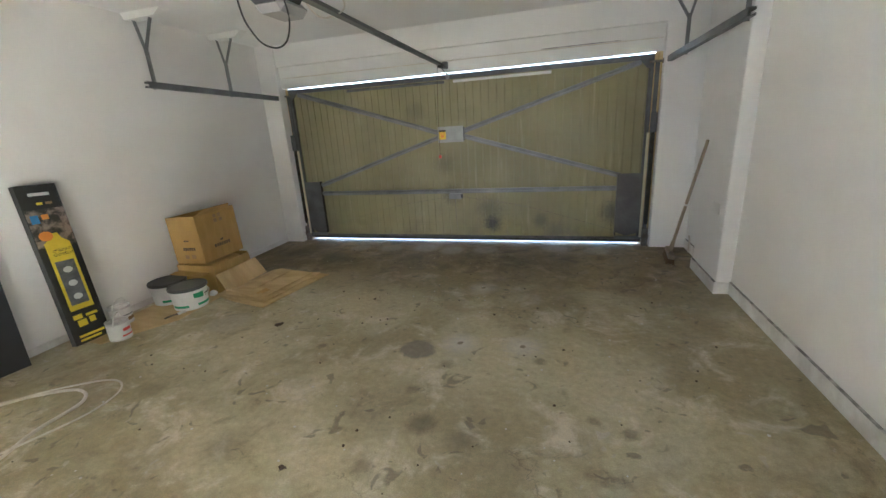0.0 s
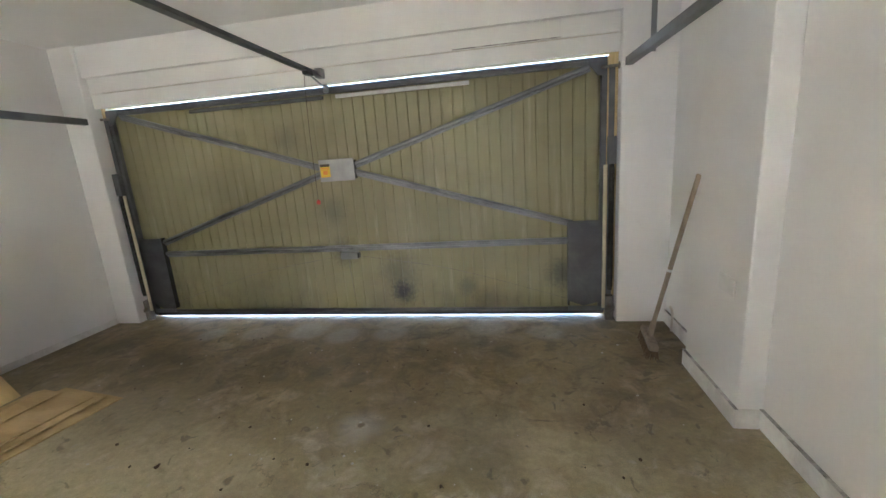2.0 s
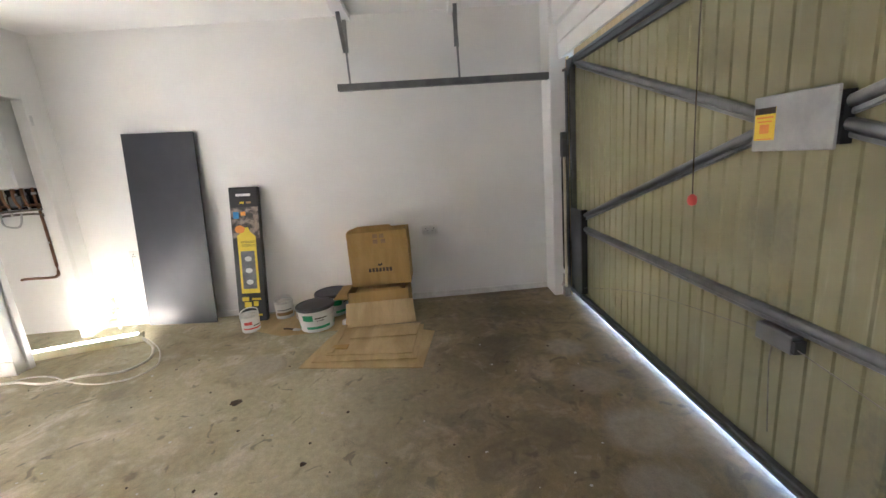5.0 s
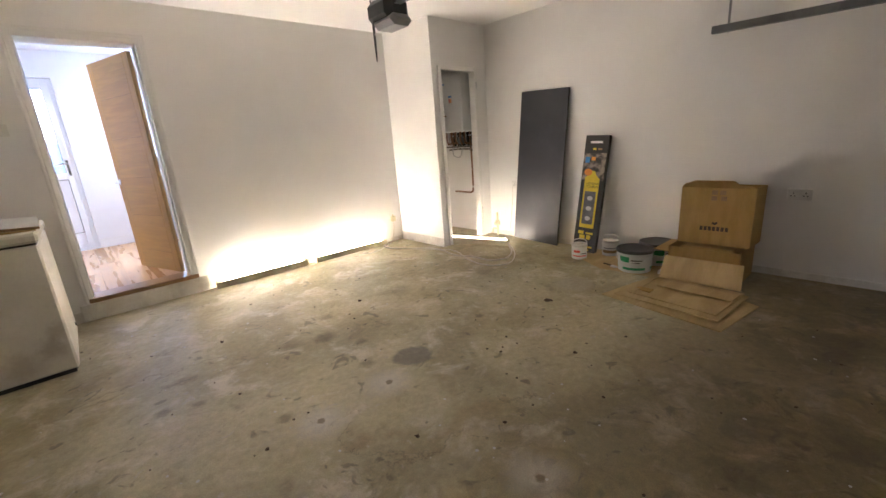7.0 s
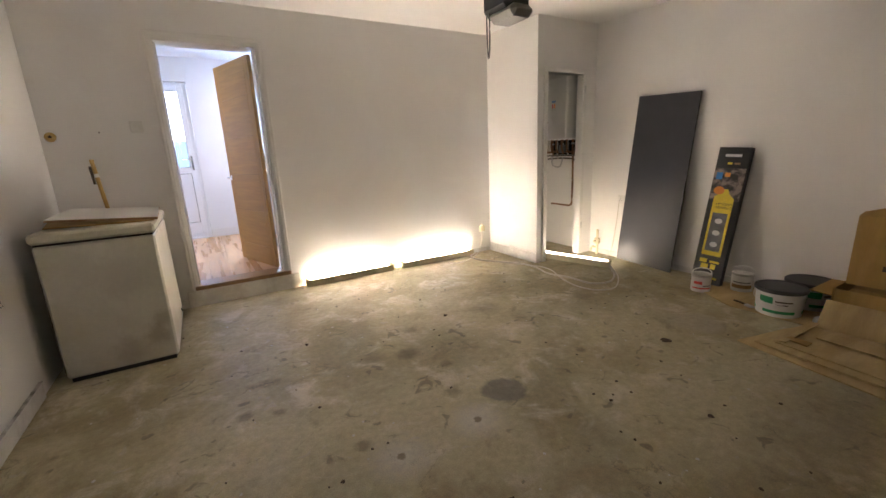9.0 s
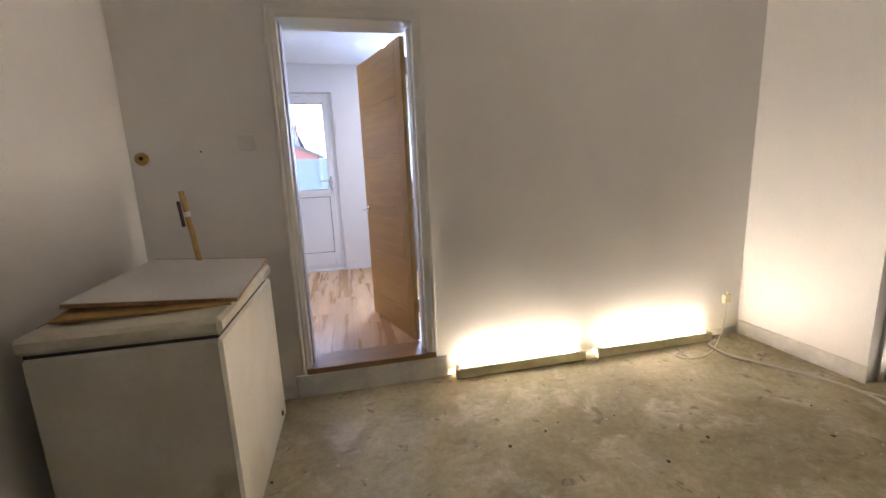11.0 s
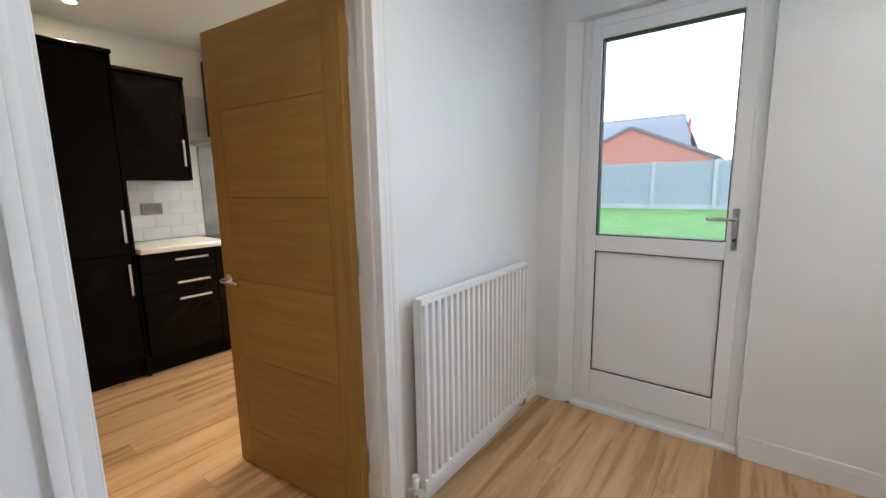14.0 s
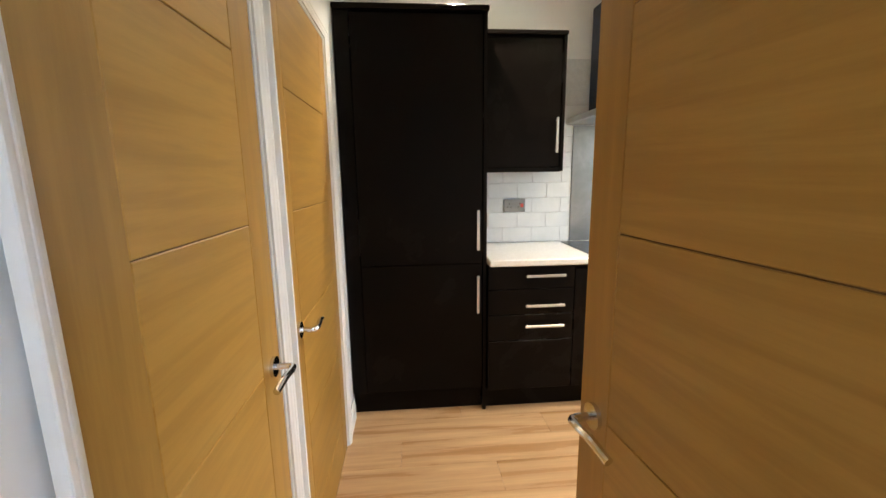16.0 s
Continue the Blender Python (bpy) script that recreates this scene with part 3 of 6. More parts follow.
# skirtings in the garage
bm = B(XR - 0.016, XR, 1.2, 3.843, 0, 0.10, bev=0.004)
box(bm, 4.853, 4.869, 3.83, 4.45, 0, 0.10, bev=0.004)
box(bm, 4.853, XR - 0.016, 3.827, 3.842, 0, 0.10, bev=0.004)
box(bm, XR - 0.016, XR, 4.452, 5.105, 0, 0.10, bev=0.004)
solid("baseboard_east", bm, SCUFFED, "scuffed white skirting with a cracked top edge", "baseboard", "structure")
bm = B(XR - 0.0185, XR - 0.001, 1.2, 3.84, 0.1005, 0.1025)
box(bm, 4.852, 4.868, 3.83, 4.45, 0.1005, 0.1025)
box(bm, XR - 0.0165, XR - 0.001, 4.455, 5.1, 0.1005, 0.1025)
solid("trim_crack_east", bm, CRACK, "dark gap along the skirting top", "trim", "structure")
bm = B(0.90, 3.29, 0.001, 0.006, 0, 0.05, bev=0.002)
box(bm, 4.26, XR, 0.001, 0.016, 0, 0.09, bev=0.004)
solid("baseboard_south", bm, SCUFFED, "white skirting below the fluorescent lights", "baseboard", "structure")
solid("baseboard_west", B(0.001, 0.014, 0.9, 5.06, 0, 0.055, bev=0.003), SCUFFED, "low white skirting", "baseboard", "structure")

# boiler cupboard in the corner
bm = B(0.80, 0.882, 0.001, 0.858, 0, 2.62)
box(bm, 0.001, 0.215, 0.79, 0.858, 0, 2.62)
box(bm, 0.215, 0.80, 0.79, 0.858, 2.03, 2.62)
wall("wall_cupboard", bm, "white plastered boiler cupboard wall")
bm = B(0.75, 0.802, 0.78, 0.876, 0, 2.07, bev=0.004)
box(bm, 0.168, 0.222, 0.78, 0.876, 0, 2.07, bev=0.004)
box(bm, 0.222, 0.75, 0.78, 0.876, 2.03, 2.07, bev=0.004)
solid("trim_cupboard_frame", bm, GLOSS, "white painted frame of the doorless boiler cupboard", "door frame", "structure")
solid("baseboard_cupboard", B(0.883, 0.897, 0.017, 0.87, 0, 0.11, bev=0.003), SCUFFED, "white skirting round the cupboard", "baseboard", "structure")
hinges = thing("cupboard_hinge", pose(0.195, 0.877, 1.87), "bare steel hinge leaf on the white frame", "hinge")
part("leaf", B(-0.012, 0.012, 0, 0.004, -0.04, 0.04, bev=0.001), SATIN, hinges)
copy_thing(hinges, pose(0.195, 0.877, 0.35))

# doorway from the garage: lining, architrave, step
bm = B(3.397, 3.425, -0.207, 0.004, 0.15, 2.26, bev=0.002)
box(bm, 4.169, 4.195, -0.207, 0.004, 0.15, 2.26, bev=0.002)
box(bm, 3.425, 4.169, -0.207, 0.004, 2.235, 2.26, bev=0.002)
box(bm, 3.425, 3.437, -0.165, -0.06, 0.18, 2.235, bev=0.002)
box(bm, 4.159, 4.169, -0.165, -0.06, 0.18, 2.235, bev=0.002)
solid("trim_lining_garage", bm, GLOSS, "white painted door lining with stops", "door lining", "structure")


def architrave(name, x0, x1, z0, z1, y, out, w=0.058, m=None):
    """Moulded frame round an opening on a wall plane at y; out: +1 or -1, the side that it faces."""
    k = w / 0.058
    prof = [(0.0, 0.0), (0.0, 0.007), (0.003, 0.009), (0.012, 0.010), (0.016, 0.0125), (0.024, 0.0165), (0.032, 0.0175), (0.035, 0.0155), (0.038, 0.0185), (0.046, 0.0205), (0.055, 0.0205), (0.058, 0.0185), (0.058, 0.0)]
    bm = bmesh.new()
    rows = [[bm.verts.new((x + sx * u * k, y + out * v * 0.82, z + sz * u * k)) for u, v in prof] for x, sx, z, sz in ((x0, -1, z0, 0), (x0, -1, z1, 1), (x1, 1, z1, 1), (x1, 1, z0, 0))]
    for r0, r1 in zip(rows, rows[1:]):
        for i in range(len(prof) - 1):
            bm.faces.new((r0[i], r0[i + 1], r1[i + 1], r1[i]))
    bm.faces.new(rows[0])
    bm.faces.new(rows[-1][::-1])
    bmesh.ops.recalc_face_normals(bm, faces=bm.faces)
    return solid(name, bm, GLOSS, "white painted moulded door architrave", "architrave", "structure", m=m)


architrave("trim_architrave_garage", 3.418, 4.172, 0.15, 2.248, 0.001, 1)
architrave("trim_architrave_utility", 3.418, 4.172, FL, 2.248, -0.201, -1)
solid("threshold", B(3.37, 4.2, -0.20, 0.022, 0.148, 0.186, bev=0.004), surface("stained_oak_threshold", (0.24, 0.13, 0.05), (0.32, 0.19, 0.08), 3, 0.4, 0.08, bump=0.1, bscale=14, grain=0.2, stretch=(1, 12, 12)), "stained oak threshold strip above the garage step", "threshold", "structure")
solid("step_riser", B(3.30, 4.27, 0.001, 0.020, 0, 0.146, bev=0.003), SCUFFED, "white painted step riser below the doorway", "step", "structure")

# ---- structure: house ----
bm = B(2.05, 2.3, -3.1, -0.131, -0.1, 2.85)
wall("wall_utility_west", bm, "white painted utility room wall", WALL_WARM)
Y0, Y1 = -3.06, -2.79
bm = B(2.05, 2.35, Y0, Y1, -0.1, 2.85)
box(bm, 2.35, 3.345, Y0, Y1, -0.1, 1.375)
box(bm, 2.35, 3.345, Y0, Y1, 2.43, 2.85)
box(bm, 3.345, 3.945, Y0, Y1, -0.1, 2.85)
box(bm, 3.945, 4.85, Y0, Y1, 2.372, 2.85)
box(bm, 3.945, 4.85, Y0, Y1, -0.1, 0.17)
prism(bm, [(4.776, Y0), (4.8495, Y0), (4.8495, -2.7905), (4.776, -2.842)], 0.17, 2.371)
box(bm, 4.85, 5.1, Y0, Y1, -0.1, 2.85)
wall("wall_garden", bm, "white painted wall with garden door and window", WALL_WARM)
bm = B(5.0, 5.1, -2.79, -1.50, -0.1, 2.85)
box(bm, 5.0, 5.1, -0.635, -0.131, -0.1, 2.85)
box(bm, 5.0, 5.1, -1.50, -0.635, 2.21, 2.85)
wall("wall_radiator", bm, "white painted wall with the kitchen doorway", WALL_WARM)
D1, D2 = (5.565, 6.20), (6.335, 7.09)   # the two closed doors
bm = B(5.1, D1[0] - 0.03, -0.64, -0.5, -0.1, 2.85)
box(bm, D1[1] + 0.03, D2[0] - 0.03, -0.64, -0.5, -0.1, 2.85)
box(bm, D2[1] + 0.03, 8.1, -0.64, -0.5, -0.1, 2.85)
box(bm, D1[0] - 0.03, D1[1] + 0.03, -0.64, -0.5, 2.20, 2.85)
box(bm, D2[0] - 0.03, D2[1] + 0.03, -0.64, -0.5, 2.20, 2.85)
wall("wall_kitchen_north", bm, "white painted kitchen wall with two closed oak doors", WALL_WARM)
wall("wall_kitchen_east", B(7.88, 8.1, -3.6, -0.64, -0.1, 2.85), "white painted kitchen wall behind the units", WALL_WARM)
# out of view; the opening is added to hold the kitchen's area lamp
bm = B(5.1, 6.0, -3.6, -3.45, -0.1, 2.85)
box(bm, 6.0, 7.2, -3.6, -3.45, -0.1, 1.2)
box(bm, 6.0, 7.2, -3.6, -3.45, 2.3, 2.85)
box(bm, 7.2, 7.88, -3.6, -3.45, -0.1, 2.85)
wall("wall_kitchen_south", bm, "unseen white kitchen wall with an opening added for a lamp", WALL_WARM)
wall("wall_kitchen_west", B(5.0, 5.1, -3.6, -3.06, -0.1, 2.85), "white painted kitchen wall", WALL_WARM)
solid("ceiling_house", B(2.05, 8.1, -3.6, -0.135, CH, CH + 0.1), WALL_WARM, "white painted house ceiling", "ceiling", "structure")
# sub-floor; the planks on it come last
floor_house = solid("floor_house", B(2.2, 7.88, -3.45, -0.131, 0.0, FL - 0.008), DARKGAP, "oak laminate plank floor of utility room and kitchen", "floor", "structure")


def skirt(name, runs):
    bm = bmesh.new()
    for x0, x1, y0, y1 in runs:
        box(bm, x0, x1, y0, y1, FL, FL + 0.095, bev=0.003)
        cx, cy = (0.005, 0) if abs(x1 - x0) < 0.03 else (0, 0.005)
        box(bm, x0 + cx, x1 - cx * 0, y0 + cy, y1, FL + 0.09, FL + 0.12, bev=0.004)
    return solid(name, bm, GLOSS, "white painted moulded skirting", "baseboard", "structure")


skirt("baseboard_garden", [(2.31, 3.94, -2.789, -2.772), (4.852, 4.998, -2.789, -2.772)])
skirt("baseboard_radiator", [(4.982, 4.999, -2.77, -1.57), (4.982, 4.999, -0.58, -0.22)])
skirt("baseboard_utility_west", [(2.301, 2.318, -2.77, -0.21)])
skirt("baseboard_kitchen", [(7.12, 7.35, -0.657, -0.641), (5.11, 5.42, -0.657, -0.641)])

# kitchen doorway: lining and architraves (wall runs along y)
TURN = pose(5.0, 0, 0, 0, 0, -90)     # x along -y, faces -x
bm = B(4.9885, 5.115, -1.50, -1.472, FL, 2.205, bev=0.002)
box(bm, 4.9885, 5.115, -0.663, -0.635, FL, 2.205, bev=0.002)
box(bm, 4.9885, 5.115, -1.472, -0.663, 2.178, 2.205, bev=0.002)
box(bm, 5.02, 5.055, -1.472, -1.46, FL, 2.178, bev=0.002)
box(bm, 5.02, 5.055, -0.675, -0.663, FL, 2.178, bev=0.002)
solid("trim_lining_kitchen", bm, GLOSS, "white painted door lining with stops", "door lining", "structure")
architrave("trim_architrave_kitchen", 0.658, 1.477, FL, 2.19, -0.001, -1, w=0.065, m=TURN)
for i, (a, b) in enumerate((D1, D2)):
    bm = B(a - 0.029, a - 0.002, -0.645, -0.50, FL, 2.19, bev=0.002)
    box(bm, b + 0.002, b + 0.029, -0.645, -0.50, FL, 2.19, bev=0.002)
    box(bm, a - 0.002, b + 0.002, -0.645, -0.50, 2.165, 2.19, bev=0.002)
    solid("trim_lining_closed_door", bm, GLOSS, "white painted door lining", "door lining", "structure")
    architrave("trim_architrave_closed_door", a - 0.008, b + 0.008, FL, 2.175, -0.646, -1, w=0.034)

# ---- oak doors ----
GROOVES = (0.0, 0.19, 0.555, 0.92, 1.285, 1.65, 1.981)


def lever_handle(parent, x, z, side, face, point):
    """Rose and curved lever; side: which way the lever points along x, face: the way out along y."""
    rose = part("rose", R((x, point, z), (x, point + face * 0.009, z), 0.026, 24), CHROME, parent, "chrome lever handle rose")
    lv = part("lever", tube([(x, point + face * 0.008, z), (x, point + face * 0.045, z), (x + side * 0.02, point + face * 0.055, z + 0.002),
                             (x + side * 0.07, point + face * 0.052, z + 0.004), (x + side * 0.12, point + face * 0.046, z - 0.006)], 0.0085, 10, 5), CHROME, rose, "curved chrome lever")
    return lv


def oak_door(m, label, width, handle_x, lever_dir, faces=(1, -1), hinge_x=0.0, stile=0.095, group="", hinged=True, handle_z=0.915):
    """Leaf from x=0 (hinge) to width, thickness 0.035 about y=0, foot at z=0."""
    d = thing("oak_door", m, label, "door", group)
    t = 0.0175
    core = part("core", B(0.004, width - 0.004, -t + 0.003, t - 0.003, 0.004, 1.977), GROOVE, d, "dark groove core")
    for a, b in ((0.0, stile), (width - stile, width)):
        part("stile", B(a, b, -t, t, 0, 1.981, bev=0.0015), OAK_V, d)
    for lo, hi in zip(GROOVES, GROOVES[1:]):
        part("panel", B(stile + 0.001, width - stile - 0.001, -t, t, lo + (0.0012 if lo else 0), hi - 0.0012, bev=0.0015), OAK_H, d)
    for f in faces:
        lever_handle(d, handle_x, handle_z, lever_dir, f, f * t)
    for z in (0.2, 1.0, 1.76) if hinged else ():
        h = part("hinge", B(hinge_x - 0.004, hinge_x + 0.030, -t - 0.0035, -t - 0.0005, z, z + 0.1, bev=0.001), SATIN, d, "satin steel hinge")
        part("knuckle", R((hinge_x - 0.005, -t - 0.006, z), (hinge_x - 0.005, -t - 0.006, z + 0.1), 0.006, 10), SATIN, h)
    return d


def aim(hx, hy, fx, fy, z):
    """Pose of a leaf hinged at (hx, hy) whose free edge points to (fx, fy)."""
    return pose(hx, hy, z, 0, 0, math.degrees(math.atan2(fy - hy, fx - hx)))


oak_door(aim(3.455, -0.222, 3.705, -0.985, FL + 0.006) @ Matrix.Diagonal((1, 1, 1.03, 1)), "oak veneer door standing open from the garage doorway", 0.80, 0.745, -1, handle_z=0.885)
oak_door(aim(5.108, -1.452, 5.913, -1.367, FL + 0.006), "oak veneer door standing open into the kitchen", 0.805, 0.75, -1)
oak_door(pose(D1[0] + 0.002, -0.624, FL + 0.006), "closed oak veneer door beside a dark light switch", D1[1] - D1[0] - 0.004, D1[1] - D1[0] - 0.06, -1, faces=(-1,), stile=0.118, group="closed hall doors", hinged=False)
oak_door(pose(D2[1] - 0.002, -0.624, FL + 0.006, 0, 0, 180), "closed oak veneer door next to the tall kitchen unit", D2[1] - D2[0] - 0.004, D2[1] - D2[0] - 0.06, -1, faces=(1,), group="closed hall doors")

# ---- garden door and window ----
gd = thing("upvc_garden_door", pose(3.945, -2.87, 0.2), "white uPVC half-glazed garden door, closed", "door")
W, H = 0.83, 2.17
fr = part("outer_frame", box(box(box(B(0.002, 0.055, -0.035, 0.035, 0, H, bev=0.004), W - 0.055, W - 0.002, -0.035, 0.035, 0, H, bev=0.004), 0.055, W - 0.055, -0.035, 0.035, H - 0.055, H, bev=0.004), 0.055, W - 0.055, -0.035, 0.035, 0, 0.055, bev=0.004), UPVC, gd)
GX0, GX1 = 4.062 - 3.945, 4.668 - 3.945
GZ = (0.418 - 0.2, 0.985, 1.018, 2.056)
LF = part("leaf", box(box(box(box(B(0.05, GX0, -0.02, 0.048, 0.05, H - 0.05, bev=0.005), GX1, W - 0.05, -0.02, 0.048, 0.05, H - 0.05, bev=0.005), GX0, GX1, -0.02, 0.048, 0.05, GZ[0], bev=0.005), GX0, GX1, -0.02, 0.048, 0.93, GZ[2], bev=0.005), GX0, GX1, -0.02, 0.048, GZ[3], H - 0.05, bev=0.005), UPVC, gd)
for z0, z1 in ((GZ[0], 0.93), (GZ[2], GZ[3])):
    bm = B(GX0, GX0 + 0.005, -0.015, 0.040, z0, z1)
    box(bm, GX1 - 0.005, GX1, -0.015, 0.040, z0, z1)
    box(bm, GX0 + 0.005, GX1 - 0.005, -0.015, 0.040, z0, z0 + 0.005)
    box(bm, GX0 + 0.005, GX1 - 0.005, -0.015, 0.040, z1 - 0.005, z1)
    part("gasket", bm, GASKET, LF, "black rubber gasket")
part("lower_panel", B(GX0 + 0.004, GX1 - 0.004, 0.0, 0.03, GZ[0] + 0.004, 0.926), UPVC, LF)
pane = part("pane", B(GX0 + 0.004, GX1 - 0.004, 0.008, 0.014, GZ[2] + 0.004, GZ[3] - 0.004), GLASS, LF, "clear glass pane")
pane.visible_shadow = False
hd = part("handle_plate", B(0.072, 0.098, 0.048, 0.056, 0.98, 1.18, bev=0.003), CHROME, LF, "chrome handle plate")
part("lever", tube([(0.085, 0.056, 1.13), (0.085, 0.085, 1.13), (0.11, 0.095, 1.13), (0.20, 0.092, 1.128)], 0.009, 10, 5), CHROME, hd)
part("lock", R((0.085, 0.055, 1.03), (0.085, 0.063, 1.03), 0.009, 12), GASKET, hd)
for z in (0.25, 1.05, 1.86):
    part("hinge", B(W - 0.058, W - 0.035, 0.034, 0.06, z, z + 0.09, bev=0.003), UPVC, gd, "white butt hinge")
part("cill", B(-0.0, W, -0.06, 0.075, -0.028, -0.001, bev=0.004), UPVC, gd)

win = thing("window_1", pose(2.35, -2.9, 1.375), "white uPVC window with vertical blind strips", "window", kind="structure")
WW, WH = 0.993, 1.053
bm = B(0.002, 0.05, -0.035, 0.035, 0.002, WH - 0.002, bev=0.004)
box(bm, WW - 0.03, WW - 0.002, -0.035, 0.035, 0.002, WH - 0.002, bev=0.004)
box(bm, 0.05, WW - 0.03, -0.035, 0.035, 0.002, 0.03, bev=0.004)
box(bm, 0.05, WW - 0.03, -0.035, 0.035, WH - 0.05, WH - 0.002, bev=0.004)
box(bm, 0.05, WW - 0.03, -0.035, 0.035, 0.64, 0.735, bev=0.004)
box(bm, 0.64, 0.70, -0.036, 0.036, 0.05, WH - 0.05, bev=0.004)
part("window_frame", bm, UPVC, win)
for z0, z1 in ((0.03, 0.64), (0.735, WH - 0.05)):
    p = part("pane", B(0.052, WW - 0.032, -0.004, 0.002, z0 + 0.001, z1 - 0.001), GLASS, win)
    p.visible_shadow = False
part("window_sill", B(0.003, WW - 0.003, 0.036, 0.107, -0.0, 0.012, bev=0.004), UPVC, win)
blind = thing("vertical_blind", pose(2.35, -2.815, 1.4), "pale grey vertical blind with hanging fabric slats", "blind")
part("head_rail", B(0.01, WW - 0.01, -0.018, 0.018, 0.985, 1.015, bev=0.003), PLASTIC, blind)
slat = mesh_of("slat", box(bmesh.new(), -0.044, 0.044, -0.0006, 0.0006, 0.02, 0.985), BLINDFAB)
for i in range(11):
    shared("slat", slat, pose(0.06 + i * 0.087, 0, 0, 0, 0, (60 if i < 7 else 26) + (i * 7) % 9), blind)
bm = bmesh.new()
for i in range(10):
    rod(bm, (0.06 + i * 0.087, 0.0, 0.03), (0.147 + i * 0.087, 0.0, 0.03), 0.0012, 6)
part("chain", bm, PLASTIC, blind)

# ---- radiator ----
rad = thing("radiator", pose(4.925, -2.505, 0.0), "white convector radiator with fluted front panel", "radiator")
L, z0, z1 = 0.905, 0.300, 1.085
bm = bmesh.new()
n = 22
pitch = L / n
ring = []
for i in range(n):
    y = i * pitch
    ring += [(y + 0.001, 0.004), (y + pitch * 0.10, -0.003), (y + pitch * 0.22, -0.005), (y + pitch * 0.45, -0.005), (y + pitch * 0.57, -0.003), (y + pitch * 0.66, 0.013), (y + pitch * 0.92, 0.013)]
ring.append((L, 0.0))
for d in (0.0, 0.003):
    lo = [bm.verts.new((x + d, y, z0 + 0.045)) for y, x in ring]
    hi = [bm.verts.new((x + d, y, z1 - 0.018)) for y, x in ring]
    for i in range(len(ring) - 1):
        quad = (lo[i], lo[i + 1], hi[i + 1], hi[i])
        bm.faces.new(quad[::-1] if d == 0 else quad)
part("front_panel", bm, RADIATOR, rad)
part("seam_band", B(-0.004, 0.006, 0, L, z1 - 0.019, z1, bev=0.003), RADIATOR, rad)
part("seam_band", B(-0.004, 0.006, 0, L, z0, z0 + 0.047, bev=0.003), RADIATOR, rad)
part("back_panel", B(0.028, 0.036, 0.0, L, z0, z1, bev=0.003), RADIATOR, rad)
bm = B(-0.003, 0.036, -0.002, L + 0.002, z1 + 0.001, z1 + 0.007, bev=0.003)
part("top_grille", bm, RADIATOR, rad)
for y in (-0.003, L + 0.001):
    part("side_cover", B(-0.002, 0.036, y, y + 0.002, z0 + 0.01, z1), RADIATOR, rad)
bm = bmesh.new()
for i in range(n):
    box(bm, -0.006, 0.001, i * pitch + pitch * 0.3, i * pitch + pitch * 0.7, z0 + 0.012, z0 + 0.03, bev=0.002)
part("spot_weld_row", bm, RADIATOR, rad)["kind"] = "stuff"
for y in (-0.03, L + 0.03):
    v = part("valve", lathe([(0.004, 0), (0.011, 0.002), (0.012, 0.03), (0.008, 0.035), (0.014, 0.04), (0.016, 0.075), (0.013, 0.08), (0.004, 0.081)], 18), PLASTIC if y > 0 else CHROME, rad, "radiator valve")
    v.location = (0.025, y, z0 + 0.0)
    t = part("tail", tube([(0.025, y, z0 + 0.005), (0.025, y, z0 - 0.05), (0.045, y, z0 - 0.075), (0.072, y, z0 - 0.08)], 0.0075, 8), CHROME, rad)
    part("union", R((0.025, y, z0 + 0.02), (0.025, y * 0.2 + (0 if y < 0 else L * 0.8), z0 + 0.02), 0.009, 10), CHROME, rad)
    part("bracket", B(0.036, 0.074, 0.2 if y < 0 else L - 0.22, 0.22 if y < 0 else L - 0.2, z0 + 0.1, z1 - 0.1), RADIATOR, rad)

# ---- garage door ----
gdoor = thing("garage_door", pose(0, 0, 0), "cream up-and-over steel garage door, closed, with grey braces", "garage door")
X0, X1, Z0, Z1 = 0.285, 4.545, 0.05, 1.962
bm = bmesh.new()
prof = []
n = 47
p = (X1 - X0) / n
for i in range(n):
    x = X0 + i * p
    prof += [(x, 5.256), (x + p * 0.40, 5.256), (x + p * 0.46, 5.2635), (x + p * 0.53, 5.2635), (x + p * 0.59, 5.256)]
prof.append((X1, 5.256))
for d in (0.0, 0.004):
    lo = [bm.verts.new((x, y + d, Z0)) for x, y in prof]
    hi = [bm.verts.new((x, y + d, Z1)) for x, y in prof]
    for i in range(len(prof) - 1):
        quad = (lo[i], lo[i + 1], hi[i + 1], hi[i])
        bm.faces.new(quad if d == 0 else quad[::-1])
skin = part("ribbed_skin", bm, DOORSKIN, gdoor, "cream painted ribbed steel skin with black soot marks")


def hat_bar(p, q, w, d, y=5.247):
    """A pressed bar, a round bead above a flat flange, from p to q in x and z, standing off the skin towards the room."""
    bm = bmesh.new()
    a, b = Vector((p[0], y, p[1])), Vector((q[0], y, q[1]))
    s = (b - a).normalized().cross(Vector((0, 1, 0))).normalized()
    bead = [(w * 0.30 + w * 0.62 * math.cos(radians(a)), -d * 0.42 - w * 0.58 * math.sin(radians(a))) for a in range(195, -16, -15)]
    sec = [(-w, 0.008), (-w, -0.006), (-w * 0.86, -0.010), (-w * 0.46, -0.010), (-w * 0.36, -0.003)] + bead + [(w * 0.92, 0.008)]
    rows = [[bm.verts.new(c + s * u + Vector((0, v, 0))) for u, v in sec] for c in (a, b)]
    n = len(sec)
    for k in range(n):
        bm.faces.new((rows[0][k], rows[0][(k + 1) % n], rows[1][(k + 1) % n], rows[1][k]))
    bm.faces.new(rows[0][::-1])
    bm.faces.new(rows[1])
    bmesh.ops.recalc_face_normals(bm, faces=bm.faces)
    return bm


